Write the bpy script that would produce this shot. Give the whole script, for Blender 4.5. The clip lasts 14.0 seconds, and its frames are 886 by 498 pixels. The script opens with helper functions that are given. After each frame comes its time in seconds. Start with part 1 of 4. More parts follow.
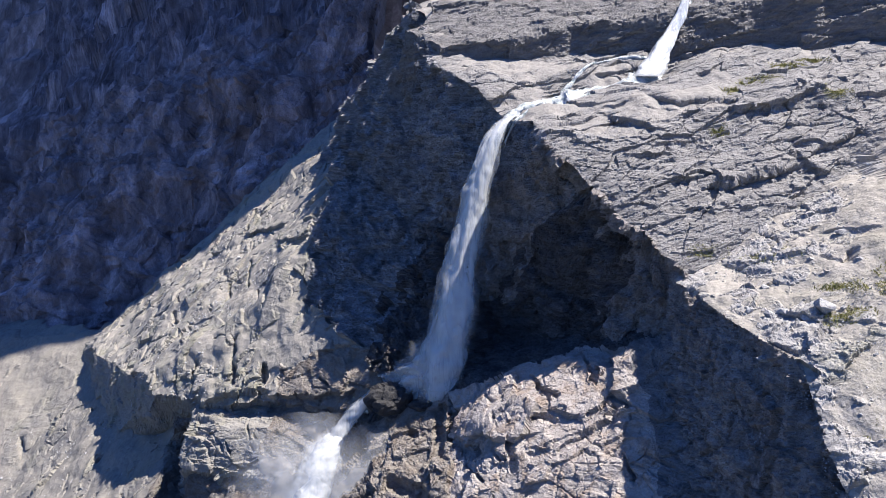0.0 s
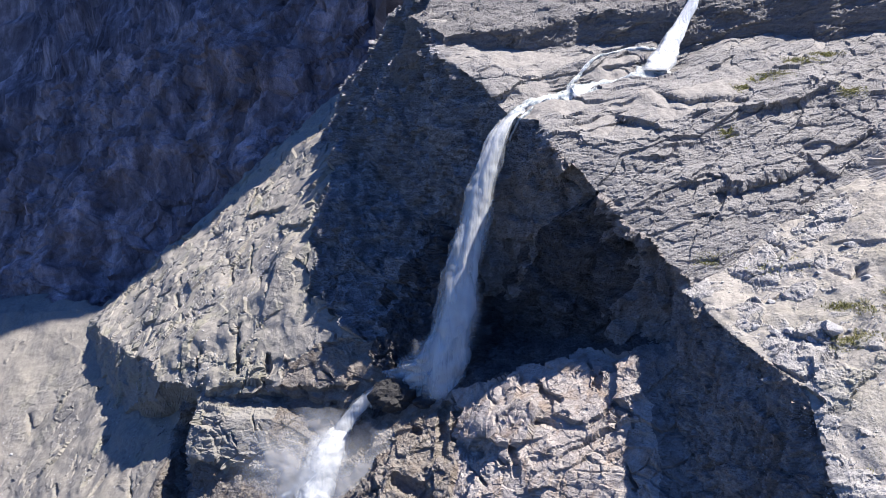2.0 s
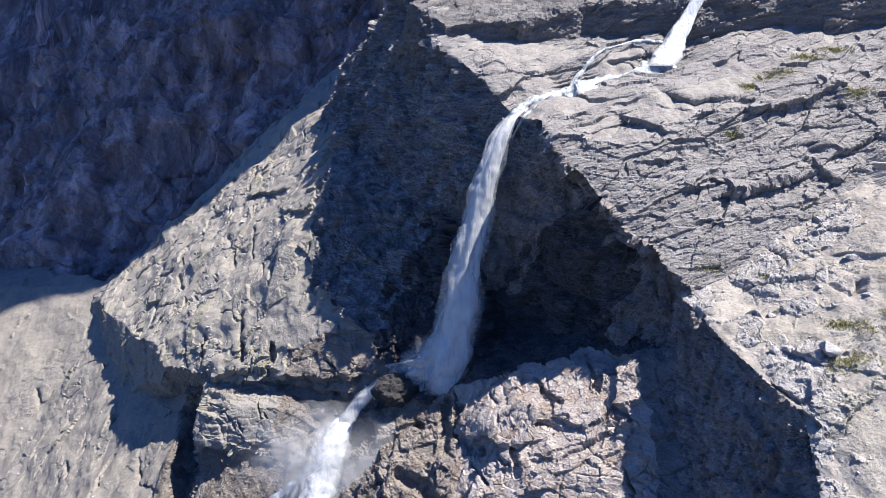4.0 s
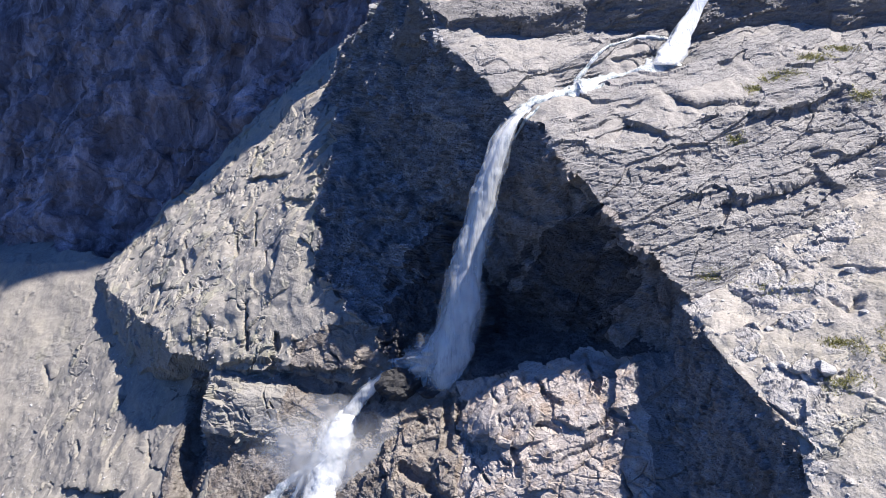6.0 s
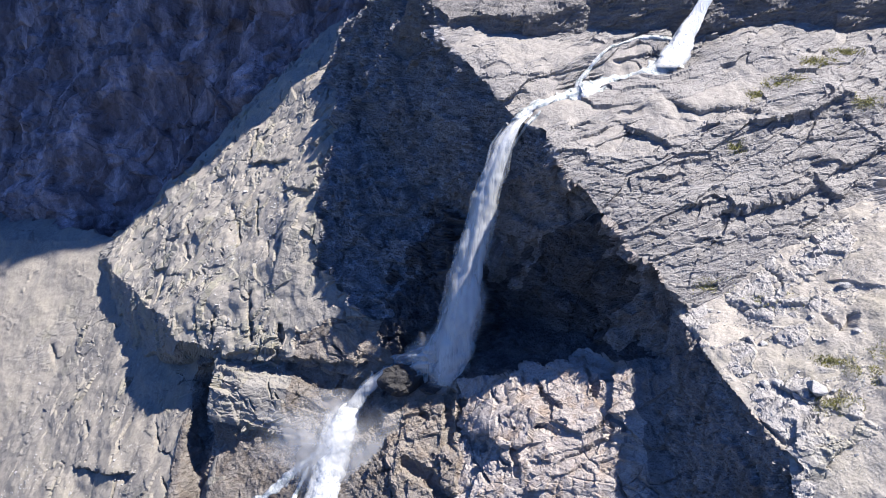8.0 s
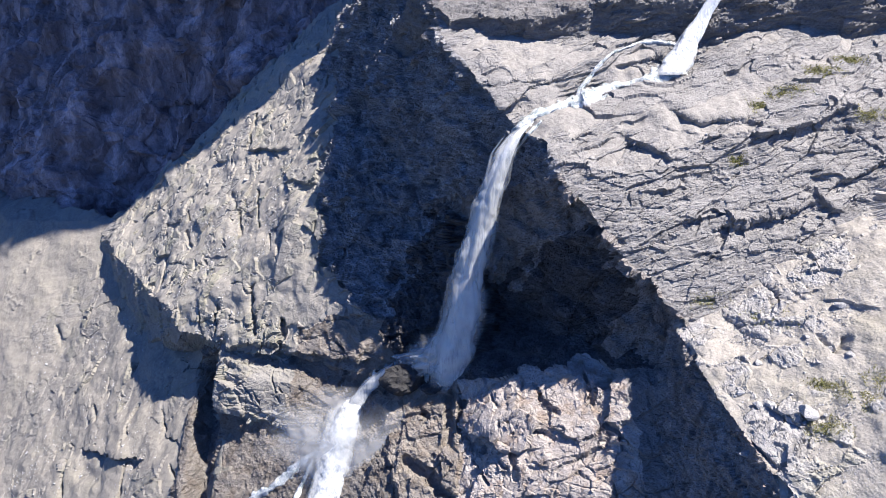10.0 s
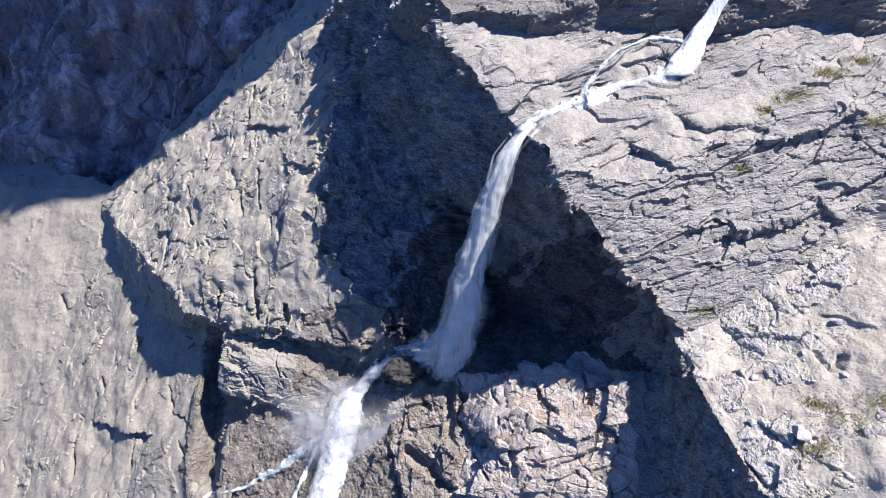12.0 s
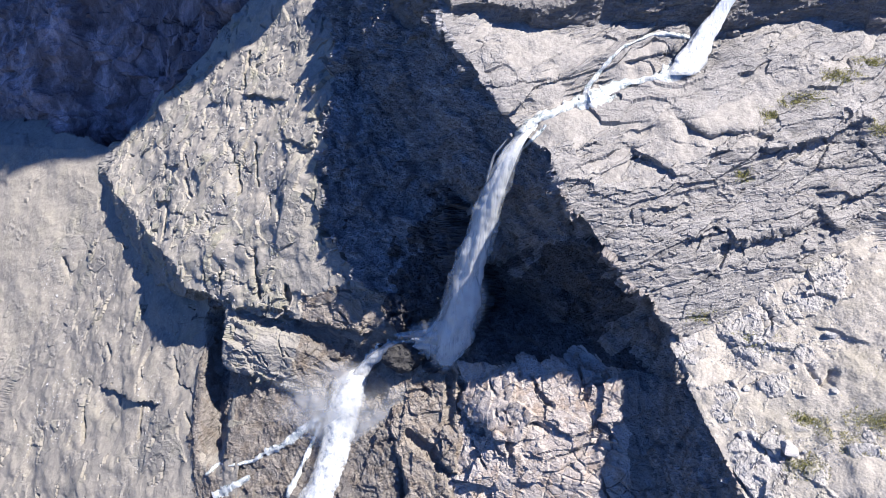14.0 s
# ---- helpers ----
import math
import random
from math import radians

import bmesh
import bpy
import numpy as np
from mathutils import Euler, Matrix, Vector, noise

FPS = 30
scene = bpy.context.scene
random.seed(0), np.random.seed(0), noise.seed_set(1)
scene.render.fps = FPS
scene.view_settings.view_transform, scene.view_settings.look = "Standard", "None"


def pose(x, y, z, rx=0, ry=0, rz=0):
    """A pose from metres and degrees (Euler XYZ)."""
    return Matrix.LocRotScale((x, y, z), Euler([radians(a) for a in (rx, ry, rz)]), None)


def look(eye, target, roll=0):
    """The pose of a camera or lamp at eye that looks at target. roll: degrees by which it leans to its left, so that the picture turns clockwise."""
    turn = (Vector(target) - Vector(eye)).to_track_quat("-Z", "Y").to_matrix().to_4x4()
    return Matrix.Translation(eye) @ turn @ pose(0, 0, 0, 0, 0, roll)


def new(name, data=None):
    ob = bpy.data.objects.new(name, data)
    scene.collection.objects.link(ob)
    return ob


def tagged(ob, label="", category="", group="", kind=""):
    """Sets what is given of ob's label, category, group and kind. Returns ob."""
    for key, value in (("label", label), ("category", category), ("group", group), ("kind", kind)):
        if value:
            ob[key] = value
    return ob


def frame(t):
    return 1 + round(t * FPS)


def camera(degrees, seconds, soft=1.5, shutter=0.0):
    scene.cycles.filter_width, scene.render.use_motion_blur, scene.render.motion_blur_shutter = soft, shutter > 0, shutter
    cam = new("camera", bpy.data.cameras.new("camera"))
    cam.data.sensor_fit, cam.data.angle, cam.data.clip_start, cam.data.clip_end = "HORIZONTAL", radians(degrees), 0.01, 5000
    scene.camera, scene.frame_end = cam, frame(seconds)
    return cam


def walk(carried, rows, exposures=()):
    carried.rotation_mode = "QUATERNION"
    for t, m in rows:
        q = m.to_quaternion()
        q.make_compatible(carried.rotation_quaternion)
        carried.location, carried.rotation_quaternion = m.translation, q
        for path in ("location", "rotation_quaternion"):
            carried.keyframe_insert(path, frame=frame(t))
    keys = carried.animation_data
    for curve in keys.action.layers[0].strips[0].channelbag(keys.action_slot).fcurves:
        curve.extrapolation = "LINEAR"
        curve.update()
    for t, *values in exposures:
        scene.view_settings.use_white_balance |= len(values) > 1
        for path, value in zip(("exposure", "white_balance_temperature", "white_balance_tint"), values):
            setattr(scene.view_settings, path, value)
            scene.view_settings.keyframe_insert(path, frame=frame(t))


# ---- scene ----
import collections

# The site frame: x to the right, y into the mountain, z up from the flight's start, tipped ten degrees to the plumb line.
SITE = Matrix.Translation((0, 0, 110)) @ pose(0, 0, 0, -10)

# ---- camera ----
cam = camera(64.5, 14.0, soft=.8)
FLIGHT = ((0.0, 0, 0, 0, 0, 0, 0), (0.5, -.12, .29, 1.68, 0, -1, 0), (1.0, -.18, .6, 3.42, 0, -1.9, 0), (1.5, -.3, .84, 5.28, .1, -2.9, 0),
          (2.0, -.36, 1.08, 7.2, .1, -3.8, 0), (2.5, -.48, 1.26, 9.06, .1, -4.8, 0), (3.0, -.54, 1.38, 10.98, .1, -5.8, 0),
          (5.5, -.96, 1.98, 20.28, .1, -10.7, .1), (6.0, -1.02, 2.1, 22.14, .1, -11.6, .1), (6.5, -1.06, 2.22, 24.06, .1, -12.6, .1),
          (7.0, -1.08, 2.34, 25.92, .1, -13.5, .1), (7.5, -1.14, 2.52, 27.9, .1, -14.4, .1), (8.0, -1.2, 2.7, 29.82, .1, -15.3, .1),
          (10.5, -1.32, 5.1, 40.38, .1, -20.1, .1), (11.0, -1.32, 6.0, 42.78, .1, -21.3, .1), (11.5, -1.32, 6.96, 45.24, .1, -22.7, .1),
          (12.0, -1.32, 7.98, 47.64, .2, -24.2, .1), (12.5, -1.32, 9.06, 50.16, .2, -25.7, .1), (13.0, -1.32, 10.26, 52.68, .2, -27.2, .1),
          (13.5, -1.32, 11.52, 55.26, .2, -28.7, 0), (14.0, -1.38, 12.84, 57.9, .2, -30.2, 0))
walk(cam, [(t, SITE @ pose(x, y, z, 90 + p, r, w)) for t, x, y, z, w, p, r in FLIGHT], exposures=((0.0, 1.48, 4550.0, 20.0), (14.0, 1.66, 4550.0, 20.0)))

# ---- sky and sun ----
SUN = (SITE.to_3x3() @ Vector((.47, -.24, .855))).normalized()
world = bpy.data.worlds.new("world")
scene.world = world
world.use_nodes = True
wn = world.node_tree.nodes
sky = wn.new("ShaderNodeTexSky")
sky.sky_type, sky.sun_disc = "NISHITA", False
sky.sun_elevation = math.asin(SUN.z)
sky.sun_rotation = math.atan2(SUN.x, SUN.y)
sky.altitude = 2000
sky.ozone_density = 6.0
world.node_tree.links.new(sky.outputs[0], wn["Background"].inputs[0])
wn["Background"].inputs[1].default_value = 0.042
sun = new("sun", bpy.data.lights.new("sun", "SUN"))
sun.data.energy, sun.data.angle, sun.data.color = 5.0, radians(.55), (1.0, .745, .40)
sun.matrix_world = look(SUN * 400, (0, 0, 0))


# ---- materials ----
class Nodes:
    """Short hand for building a node tree."""

    def __init__(self, name):
        self.mat = bpy.data.materials.new(name)
        self.mat.use_nodes = True
        self.tree = self.mat.node_tree
        self.tree.nodes.clear()
        self.out = self.add("ShaderNodeOutputMaterial")

    def add(self, kind, **kw):
        n = self.tree.nodes.new(kind)
        for k, v in kw.items():
            if k == "op":
                n.operation = v
            elif k == "blend":
                n.data_type, n.blend_type = "RGBA", v
            elif k == "feature":
                n.feature = v
        return n

    def link(self, a, b):
        self.tree.links.new(a, b)

    def put(self, socket, v):
        if isinstance(v, bpy.types.NodeSocket):
            self.link(v, socket)
        else:
            socket.default_value = v

    def position(self, scale=(1, 1, 1), turn=(0, 0, 0)):
        g = self.add("ShaderNodeNewGeometry")
        m = self.add("ShaderNodeMapping")
        self.link(g.outputs["Position"], m.inputs[0])
        m.inputs["Scale"].default_value = scale
        m.inputs["Rotation"].default_value = [radians(v) for v in turn]
        return m.outputs[0]

    def noise(self, vec, scale, detail=6, rough=.6, distort=0.0):
        n = self.add("ShaderNodeTexNoise")
        self.link(vec, n.inputs["Vector"])
        n.inputs["Scale"].default_value, n.inputs["Detail"].default_value = scale, detail
        n.inputs["Roughness"].default_value, n.inputs["Distortion"].default_value = rough, distort
        return n.outputs["Fac"]

    def cells(self, vec, scale, feature="F1", out="Distance"):
        n = self.add("ShaderNodeTexVoronoi", feature=feature)
        self.link(vec, n.inputs["Vector"])
        n.inputs["Scale"].default_value = scale
        return n.outputs[out]

    def ramp(self, fac, *stops):
        n = self.add("ShaderNodeValToRGB")
        self.link(fac, n.inputs[0])
        e = n.color_ramp.elements
        while len(e) < len(stops):
            e.new(.5)
        for el, (p, c) in zip(e, stops):
            el.position, el.color = p, (*c, 1) if isinstance(c, tuple) else (c, c, c, 1)
        return n.outputs[0]

    def mix(self, fac, a, b, blend="MIX"):
        n = self.add("ShaderNodeMix", blend=blend)
        for i, v in ((0, fac), (6, a), (7, b)):
            self.put(n.inputs[i], (*v, 1) if isinstance(v, tuple) else v)
        return n.outputs[2]

    def math(self, op, a, b=0.0):
        n = self.add("ShaderNodeMath", op=op)
        self.put(n.inputs[0], a)
        self.put(n.inputs[1], b)
        return n.outputs[0]

    def bump(self, height, strength, distance, normal=None):
        n = self.add("ShaderNodeBump")
        self.link(height, n.inputs["Height"])
        n.inputs["Strength"].default_value, n.inputs["Distance"].default_value = strength, distance
        if normal:
            self.link(normal, n.inputs["Normal"])
        return n.outputs[0]

    def surface(self, color, rough=.9, normal=None, spec=.25):
        p = self.add("ShaderNodeBsdfPrincipled")
        self.put(p.inputs["Base Color"], (*color, 1) if isinstance(color, tuple) else color)
        self.put(p.inputs["Roughness"], rough)
        p.inputs["Specular IOR Level"].default_value = spec
        if normal:
            self.link(normal, p.inputs["Normal"])
        return p


def rock_material(name, pale, mid, dark, turn, tint=(.30, .29, .17), tinted=.0, squeeze=(.35, .35, 1.6), relief=1.0, stain=None, joints=.75, gravel=(.36, .345, .315)):
    """Bedded mountain rock: blotches of tone, thin beds, grain, fine cracks, and lichen tint where it has any."""
    n = Nodes(name)
    p, bed = n.position(), n.position(squeeze, turn)
    blot = n.noise(p, .09, 5, .6, .6)
    beds = n.noise(bed, .8, 7, .68, .35)
    grain = n.noise(p, 2.6, 8, .72)
    c = n.ramp(beds, (.30, dark), (.47, mid), (.66, pale))
    c = n.mix(n.ramp(blot, (.38, 0.0), (.62, .55)), c, mid)
    c = n.mix(n.ramp(grain, (.32, .8), (.62, 0.0)), c, n.mix(.6, c, dark), "MIX")
    if tinted:
        spots = n.math("MULTIPLY", n.ramp(n.noise(p, .16, 6, .65), (.5, 0.0), (.66, tinted)), n.ramp(grain, (.35, .3), (.6, 1.0)))
        c = n.mix(spots, c, tint)
    if stain:
        streak = n.noise(n.position((.5, .5, .06)), 1.0, 4, .6)
        c = n.mix(n.ramp(streak, (.5, 0.0), (.63, .6)), c, stain)
    warp = n.add("ShaderNodeVectorMath", op="ADD")
    n.link(n.position((squeeze[0] * .55, squeeze[1] * .55, squeeze[2] * .9), turn), warp.inputs[0])
    shift = n.add("ShaderNodeTexNoise")
    n.link(p, shift.inputs["Vector"])
    shift.inputs["Scale"].default_value, shift.inputs["Detail"].default_value = .5, 5
    n.link(shift.outputs["Color"], warp.inputs[1])
    joint = n.cells(warp.outputs[0], 1.0, "DISTANCE_TO_EDGE")
    thin = n.cells(warp.outputs[0], 2.7, "DISTANCE_TO_EDGE")
    crack = n.math("MULTIPLY", n.ramp(joint, (.0, 0.0), (.035, 1.0)), n.ramp(thin, (.0, .4), (.04, 1.0)))
    # A darker tone along some of the cracks.
    crack_tone = n.math("MULTIPLY", n.ramp(crack, (.0, joints), (.9, 0.0)), n.ramp(n.noise(p, .35, 4, .6), (.42, 0.0), (.6, 1.0)))
    c = n.mix(crack_tone, c, tuple(v * .5 for v in dark))
    rubble = n.add("ShaderNodeAttribute")
    rubble.attribute_name = "rubble"
    bits = n.cells(p, 2.1, "F1", "Color")
    tone = n.mix(n.ramp(n.math("ADD", n.math("MULTIPLY", bits, .5), n.math("MULTIPLY", grain, .5)), (.25, 0.0), (.75, 1.0)), tuple(v * .72 for v in gravel), tuple(v * 1.2 for v in gravel))
    tone = n.mix(n.ramp(blot, (.4, .0), (.65, .5)), tone, tuple(v * 1.12 for v in gravel))
    if tinted:
        tone = n.mix(n.ramp(n.noise(p, .11, 7, .7), (.5, 0.0), (.7, tinted)), tone, n.mix(.5, tint, gravel))
    c = n.mix(n.math("MULTIPLY", rubble.outputs["Fac"], .92), c, tone)
    h1 = n.math("ADD", n.math("MULTIPLY", beds, 1.3), n.math("MULTIPLY", crack, .4 * joints))
    h1 = n.math("MULTIPLY", h1, n.math("SUBTRACT", 1.0, n.math("MULTIPLY", rubble.outputs["Fac"], .8)))
    fine = n.math("ADD", n.mix(rubble.outputs["Fac"], n.noise(bed, 4.0, 8, .78), n.noise(p, 2.2, 7, .75)), n.math("MULTIPLY", n.cells(p, 3.0), .5))
    nrm = n.bump(h1, .9 * relief, .55)
    nrm = n.bump(fine, 1.0 * relief, .24, nrm)
    s = n.surface(c, .92, nrm, .2)
    n.link(s.outputs[0], n.out.inputs[0])
    return n.mat


BED = (28, -16, 0)
M_slab = rock_material("pale_slab_rock", (.312, .306, .304), (.256, .250, .248), (.105, .103, .105), BED, relief=.65, joints=.45, gravel=(.240, .231, .221))
M_scree = rock_material("scree_rock", (.425, .417, .412), (.350, .342, .337), (.170, .167, .165), BED, tint=(.19, .183, .095), tinted=.5, relief=.6, joints=.35, gravel=(.298, .282, .256))
M_spur = rock_material("spur_rock", (.300, .292, .274), (.240, .232, .217), (.150, .146, .139), (10, 65, 0), tint=(.247, .247, .12), tinted=.4, relief=.5, joints=.3, gravel=(.262, .248, .222))
M_outcrop = rock_material("outcrop_rock", (.475, .445, .425), (.385, .356, .336), (.200, .180, .168), (38, -30, 0), stain=(.256, .20, .152), joints=.35, relief=.75)
# The blue tone of the shade is put into this rock's colour.
M_shade = rock_material("shade_tinted_rock", (.58, .58, .61), (.300, .303, .328), (.095, .097, .108), (15, 40, 0), gravel=(.25, .25, .27), relief=1.2)
M_far = rock_material("mountain_rock", (.64, .545, .575), (.200, .172, .186), (.048, .041, .047), (0, 28, 0), squeeze=(.14, .14, .05), joints=.4)
M_low = rock_material("gully_slope_rock", (.250, .241, .224), (.216, .207, .192), (.150, .144, .134), (15, 60, 0), tint=(.225, .225, .128), tinted=.3, squeeze=(.5, .5, 1.0), relief=.55, joints=.2, gravel=(.222, .210, .188))
M_wall = rock_material("brown_wall_rock", (.430, .408, .400), (.300, .282, .276), (.125, .117, .114), (15, 40, 0), stain=(.10, .085, .075), joints=.4)
M_brown = rock_material("brown_spur_rock", (.365, .336, .304), (.275, .252, .226), (.130, .118, .105), (15, 40, 0), stain=(.17, .14, .11), joints=.4)
# Wet rock by the fall, with the recess's shade put into the colour.
M_wet_shade = rock_material("wet_shaded_rock", (.21, .205, .21), (.105, .102, .107), (.038, .037, .040), (15, 40, 0), gravel=(.09, .088, .09))
# Rock of the upper band; also paints shade on the outcrop's right end.
M_band_shade = rock_material("band_and_shade_rock", (.30, .294, .298), (.215, .211, .214), (.095, .094, .098), BED, joints=.4)
M_wet = rock_material("wet_gully_rock", (.290, .272, .254), (.208, .194, .180), (.090, .083, .077), (35, 30, 20), stain=(.15, .126, .104), joints=.5, relief=1.0)
M_valley = rock_material("valley_floor", (.10, .105, .08), (.075, .08, .06), (.05, .055, .04), (0, 0, 0))


# ---- relief ----
def dice(ix, iy, iz, seed):
    """A repeatable random number from 0 to 1 for each whole-numbered place."""
    h = ix.astype(np.uint32) * np.uint32(374761393) + iy.astype(np.uint32) * np.uint32(668265263) + iz.astype(np.uint32) * np.uint32(2147483647)
    h += np.uint32((seed * 974634777) & 0xffffffff)
    h = (h ^ (h >> np.uint32(13))) * np.uint32(1274126177)
    h ^= h >> np.uint32(16)
    h = h * np.uint32(2246822519)
    h ^= h >> np.uint32(15)
    return h.astype(np.float32) / np.float32(4294967296.0)


def swell(p, seed):
    """Smooth value noise, about -1 to 1, at unit scale."""
    i = np.floor(p)
    f = (p - i).astype(np.float32)
    i = i.astype(np.int64)
    u = f * f * f * (f * (f * 6 - 15) + 10)
    out = np.zeros(len(p), np.float32)
    for dx in (0, 1):
        for dy in (0, 1):
            for dz in (0, 1):
                w = (u[:, 0] if dx else 1 - u[:, 0]) * (u[:, 1] if dy else 1 - u[:, 1]) * (u[:, 2] if dz else 1 - u[:, 2])
                out += w * dice(i[:, 0] + dx, i[:, 1] + dy, i[:, 2] + dz, seed)
    return out * 2 - 1


def fractal(p, size, seed, octaves=4, gain=.55):
    out, amp = 0, 1.0
    for k in range(octaves):
        out = out + amp * swell(p / size + k * 17.3, seed + k)
        amp *= gain
        size *= .47
    return out


def facets(p, size, seed):
    """Broken rock: every cell is a tilted flat face. Returns its height, and the gap to the next cell."""
    q = p / np.array(size)
    base = np.floor(q).astype(np.int64)
    f1 = np.full(len(q), 9.0, np.float32)
    f2 = f1.copy()
    h = np.zeros(len(q), np.float32)
    for dx in (-1, 0, 1):
        for dy in (-1, 0, 1):
            for dz in (-1, 0, 1):
                c = base + (dx, dy, dz)
                r = [dice(c[:, 0], c[:, 1], c[:, 2], seed + k) for k in range(3)]
                o = [(q[:, k] - c[:, k]).astype(np.float32) - .1 - .8 * r[k] for k in range(3)]
                d = o[0] ** 2 + o[1] ** 2 + o[2] ** 2
                near = d < f1
                f2 = np.where(near, f1, np.minimum(f2, d))
                f1 = np.where(near, d, f1)
                r3 = (r[0] * 7.13 + r[1] * 3.7) % 1.0
                tip = (r3 - .5) * 1.5 + o[0] * (r[1] - .5) * 1.8 + o[1] * (r[2] - .5) * 1.8 + o[2] * (r[0] - .5) * 1.8
                h = np.where(near, tip, h)
    return h, np.sqrt(f2) - np.sqrt(f1)


def axes(tilt, lean):
    """The turn of a set of beds: columns are along the strike, down the dip and across the beds."""
    return np.array(Euler((radians(tilt), radians(lean), 0)).to_matrix(), dtype=np.float64)


def saw(v):
    """Overlapping ledges: a slow rise and a short drop."""
    f = v - np.floor(v)
    return np.where(f < .8, f / .8, (1 - f) / .2).astype(np.float32) * 2 - 1


def bedded_relief(sizes, amounts, tilt, lean, ledge=.3, step=1.6, crack=.5, calm=0.0, swells=.4, slit=None, fill=None):
    """The relief of one kind of rock, in metres out of the surface: broken blocks at several sizes, ledges and gaping joints.
    calm: how far wear has smoothed parts of it. fill: (level, unevenness, size) of the rubble that buries the hollows.
    Returns the height, and where rubble covers the rock."""
    turn = axes(tilt, lean)

    def relief(p, seed):
        q = p @ turn
        q = q + .22 * np.stack([swell(p / 2.6 + k * 9, seed + 40 + k) for k in range(3)], 1)
        still = 1 - calm * np.clip(.5 + 1.6 * swell(p / 12, seed + 90) + .8 * swell(p / 4, seed + 91), 0, 1)
        gape = np.clip(2.2 * swell(p / 5, seed + 92) - .25, 0, 1)
        out, block = 0, 0
        for k, (size, amount) in enumerate(zip(sizes, amounts)):
            h, g = facets(q + 31 * k, size, seed + 5 * k)
            block = h if k == 1 else block
            part = amount * h - crack * gape * (.8, .7, .3, .1)[k] * np.clip(1 - g / (.035, .06, .1, .11)[k], 0, 1)
            out = out + part * (1 if k == 0 else still)
        if ledge:
            where = np.clip(.35 + 1.8 * swell(p / 7, seed + 60), 0, 1)
            v = q[:, 2] + .55 * fractal(q / (5, 5, 1), 5, seed + 61, 2) + .35 * step * block
            out = out + still * where * ledge * (saw(v / step) + .5 * saw(v / (step * .43) + .3))
        rubble = np.zeros(len(p))
        if fill:
            level, uneven, size = fill
            top = level + uneven * fractal(p, size, seed + 65, 3) + .05 * fractal(p, 1.1, seed + 66, 2)
            rubble = np.clip((top - out) / .2 + .6, 0, 1)
            out = np.maximum(out, top)
        if slit:
            gap, deep = slit
            u = q[:, 0] / gap + .25 * swell(p / 9, seed + 80) + .16 * block
            off = np.abs(u - np.round(u)) * gap
            where = np.clip(4 * swell(q / (gap * .9, gap, gap * 1.1), seed + 82) - 1.2, 0, 1)
            out = out - deep * where * np.clip(1.2 - off / .26, 0, 1)
            v = q[:, 2] / (gap * 1.3) + .3 * swell(p / 5, seed + 83) + .16 * block
            off = np.abs(v - np.round(v)) * gap * 1.3
            where = np.clip(4 * swell(q / (gap * .7, gap, gap * .8), seed + 84) - 1.7, 0, 1)
            out = out - .7 * deep * where * np.clip(1.2 - off / .26, 0, 1)
        return out + swells * fractal(p, 9, seed + 70, 3) + .05 * fractal(p, .8, seed + 75, 2), rubble
    return relief


# ---- the mountain's shape ----
# Each formation is a solid behind all of its faces; a face is (x, y, z, slope to the right, slope upwards) of its depth y.
FORMATIONS = {
    "right_slope": ((40, 74.6, -7, -1.435, 2.8), (31.2, 88, -10, -4, 1.0), (35, 64.5, -17.8, -.6, .9)),
    "upper_cliff": ((35, 97.0, 6, 0, .48), (40, 111.2, 26.2, -.1, 1.21), (20, 104.4, 1, -1.19, -.5),
                    (4, 118.1, 15, -1.44, -.12), (-10, 138, 20, -2.4, .6), (-5, 140, 54.6, 4, -6.67)),
    "upper_band": ((30, 121.5, 35, -.1, -.25), (20, 122, 38.5, -.25, 1.3), (-2, 125, 44, -1.8, -.35), (0, 126, 58, 6, -3), (-2, 125, 44, -.3, .55)),
    "left_spur": ((-10, 130.1, -4, -.63, .535), (-48, 154.5, -12, -1.43, 1.55), (-64, 150, -46, -1.35, .15), (4, 124, 0, 1, .5), (-38, 134.5, -29.3, -.5, -1.0)),
    "lower_slope": ((-72, 139.2, -60, -1.05, 1.25), (-105, 196.5, -46, -1.084, 1.3)),
    "left_rubble": ((-131, 212, -38, -.7, .85), (-118, 196.5, -55, -.45, .85), (-131, 219, -30, -.7, 3.0)),
    "far_mountain": ((-50, 219, 42, -.59, .576), (-112, 217.5, -36, -.59, .15)),
    "middle_outcrop": ((11, 102.2, -21, -1.1, 1.3), (-4, 106.2, -27.4, -.794, .85), (9, 103.3, -20.4, -1.8, 3.9), (-11, 109, -35, -3, .6)),
    "gully_bed": ((-37, 120.4, -47, -.956, 1.18), (-8, 112, -36, 1.5, 1.1), (-56, 131, -52, -2.5, 1.1)),
    "spur_foot": ((-40, 131.2, -34, -.55, .52), (-40, 132, -32.5, -.5, 5), (-48, 134, -37, -4, 1), (-21, 121, -34, 2.5, 1), (-40, 128.5, -41, -.5, -.9)),
    "peak": ((-10, 180, 80, .2, -.24), (-15, 180, 53, -8, .8), (0, 150, 420, 0, .3), (-8, 207, 66, .2, -1.5)),
}
# How far each formation reaches: right and up the slope.
REACH = {
    "right_slope": (22, 150, -110, 72), "upper_cliff": (-40, 170, 20, 260), "upper_band": (-14, 170, 84, 260), "left_spur": (-110, 14, 5, 140),
    "lower_slope": (-320, -43.6, -110, 112), "left_rubble": (-320, -88, -110, 112), "far_mountain": (-420, 4, 30, 420), "middle_outcrop": (-26, 34, -110, 54),
    "gully_bed": (-72, 12, -110, 60), "spur_foot": (-56, -14, 8, 46), "peak": (-60, 320, 112, 900),
}
PITCH = radians(30)
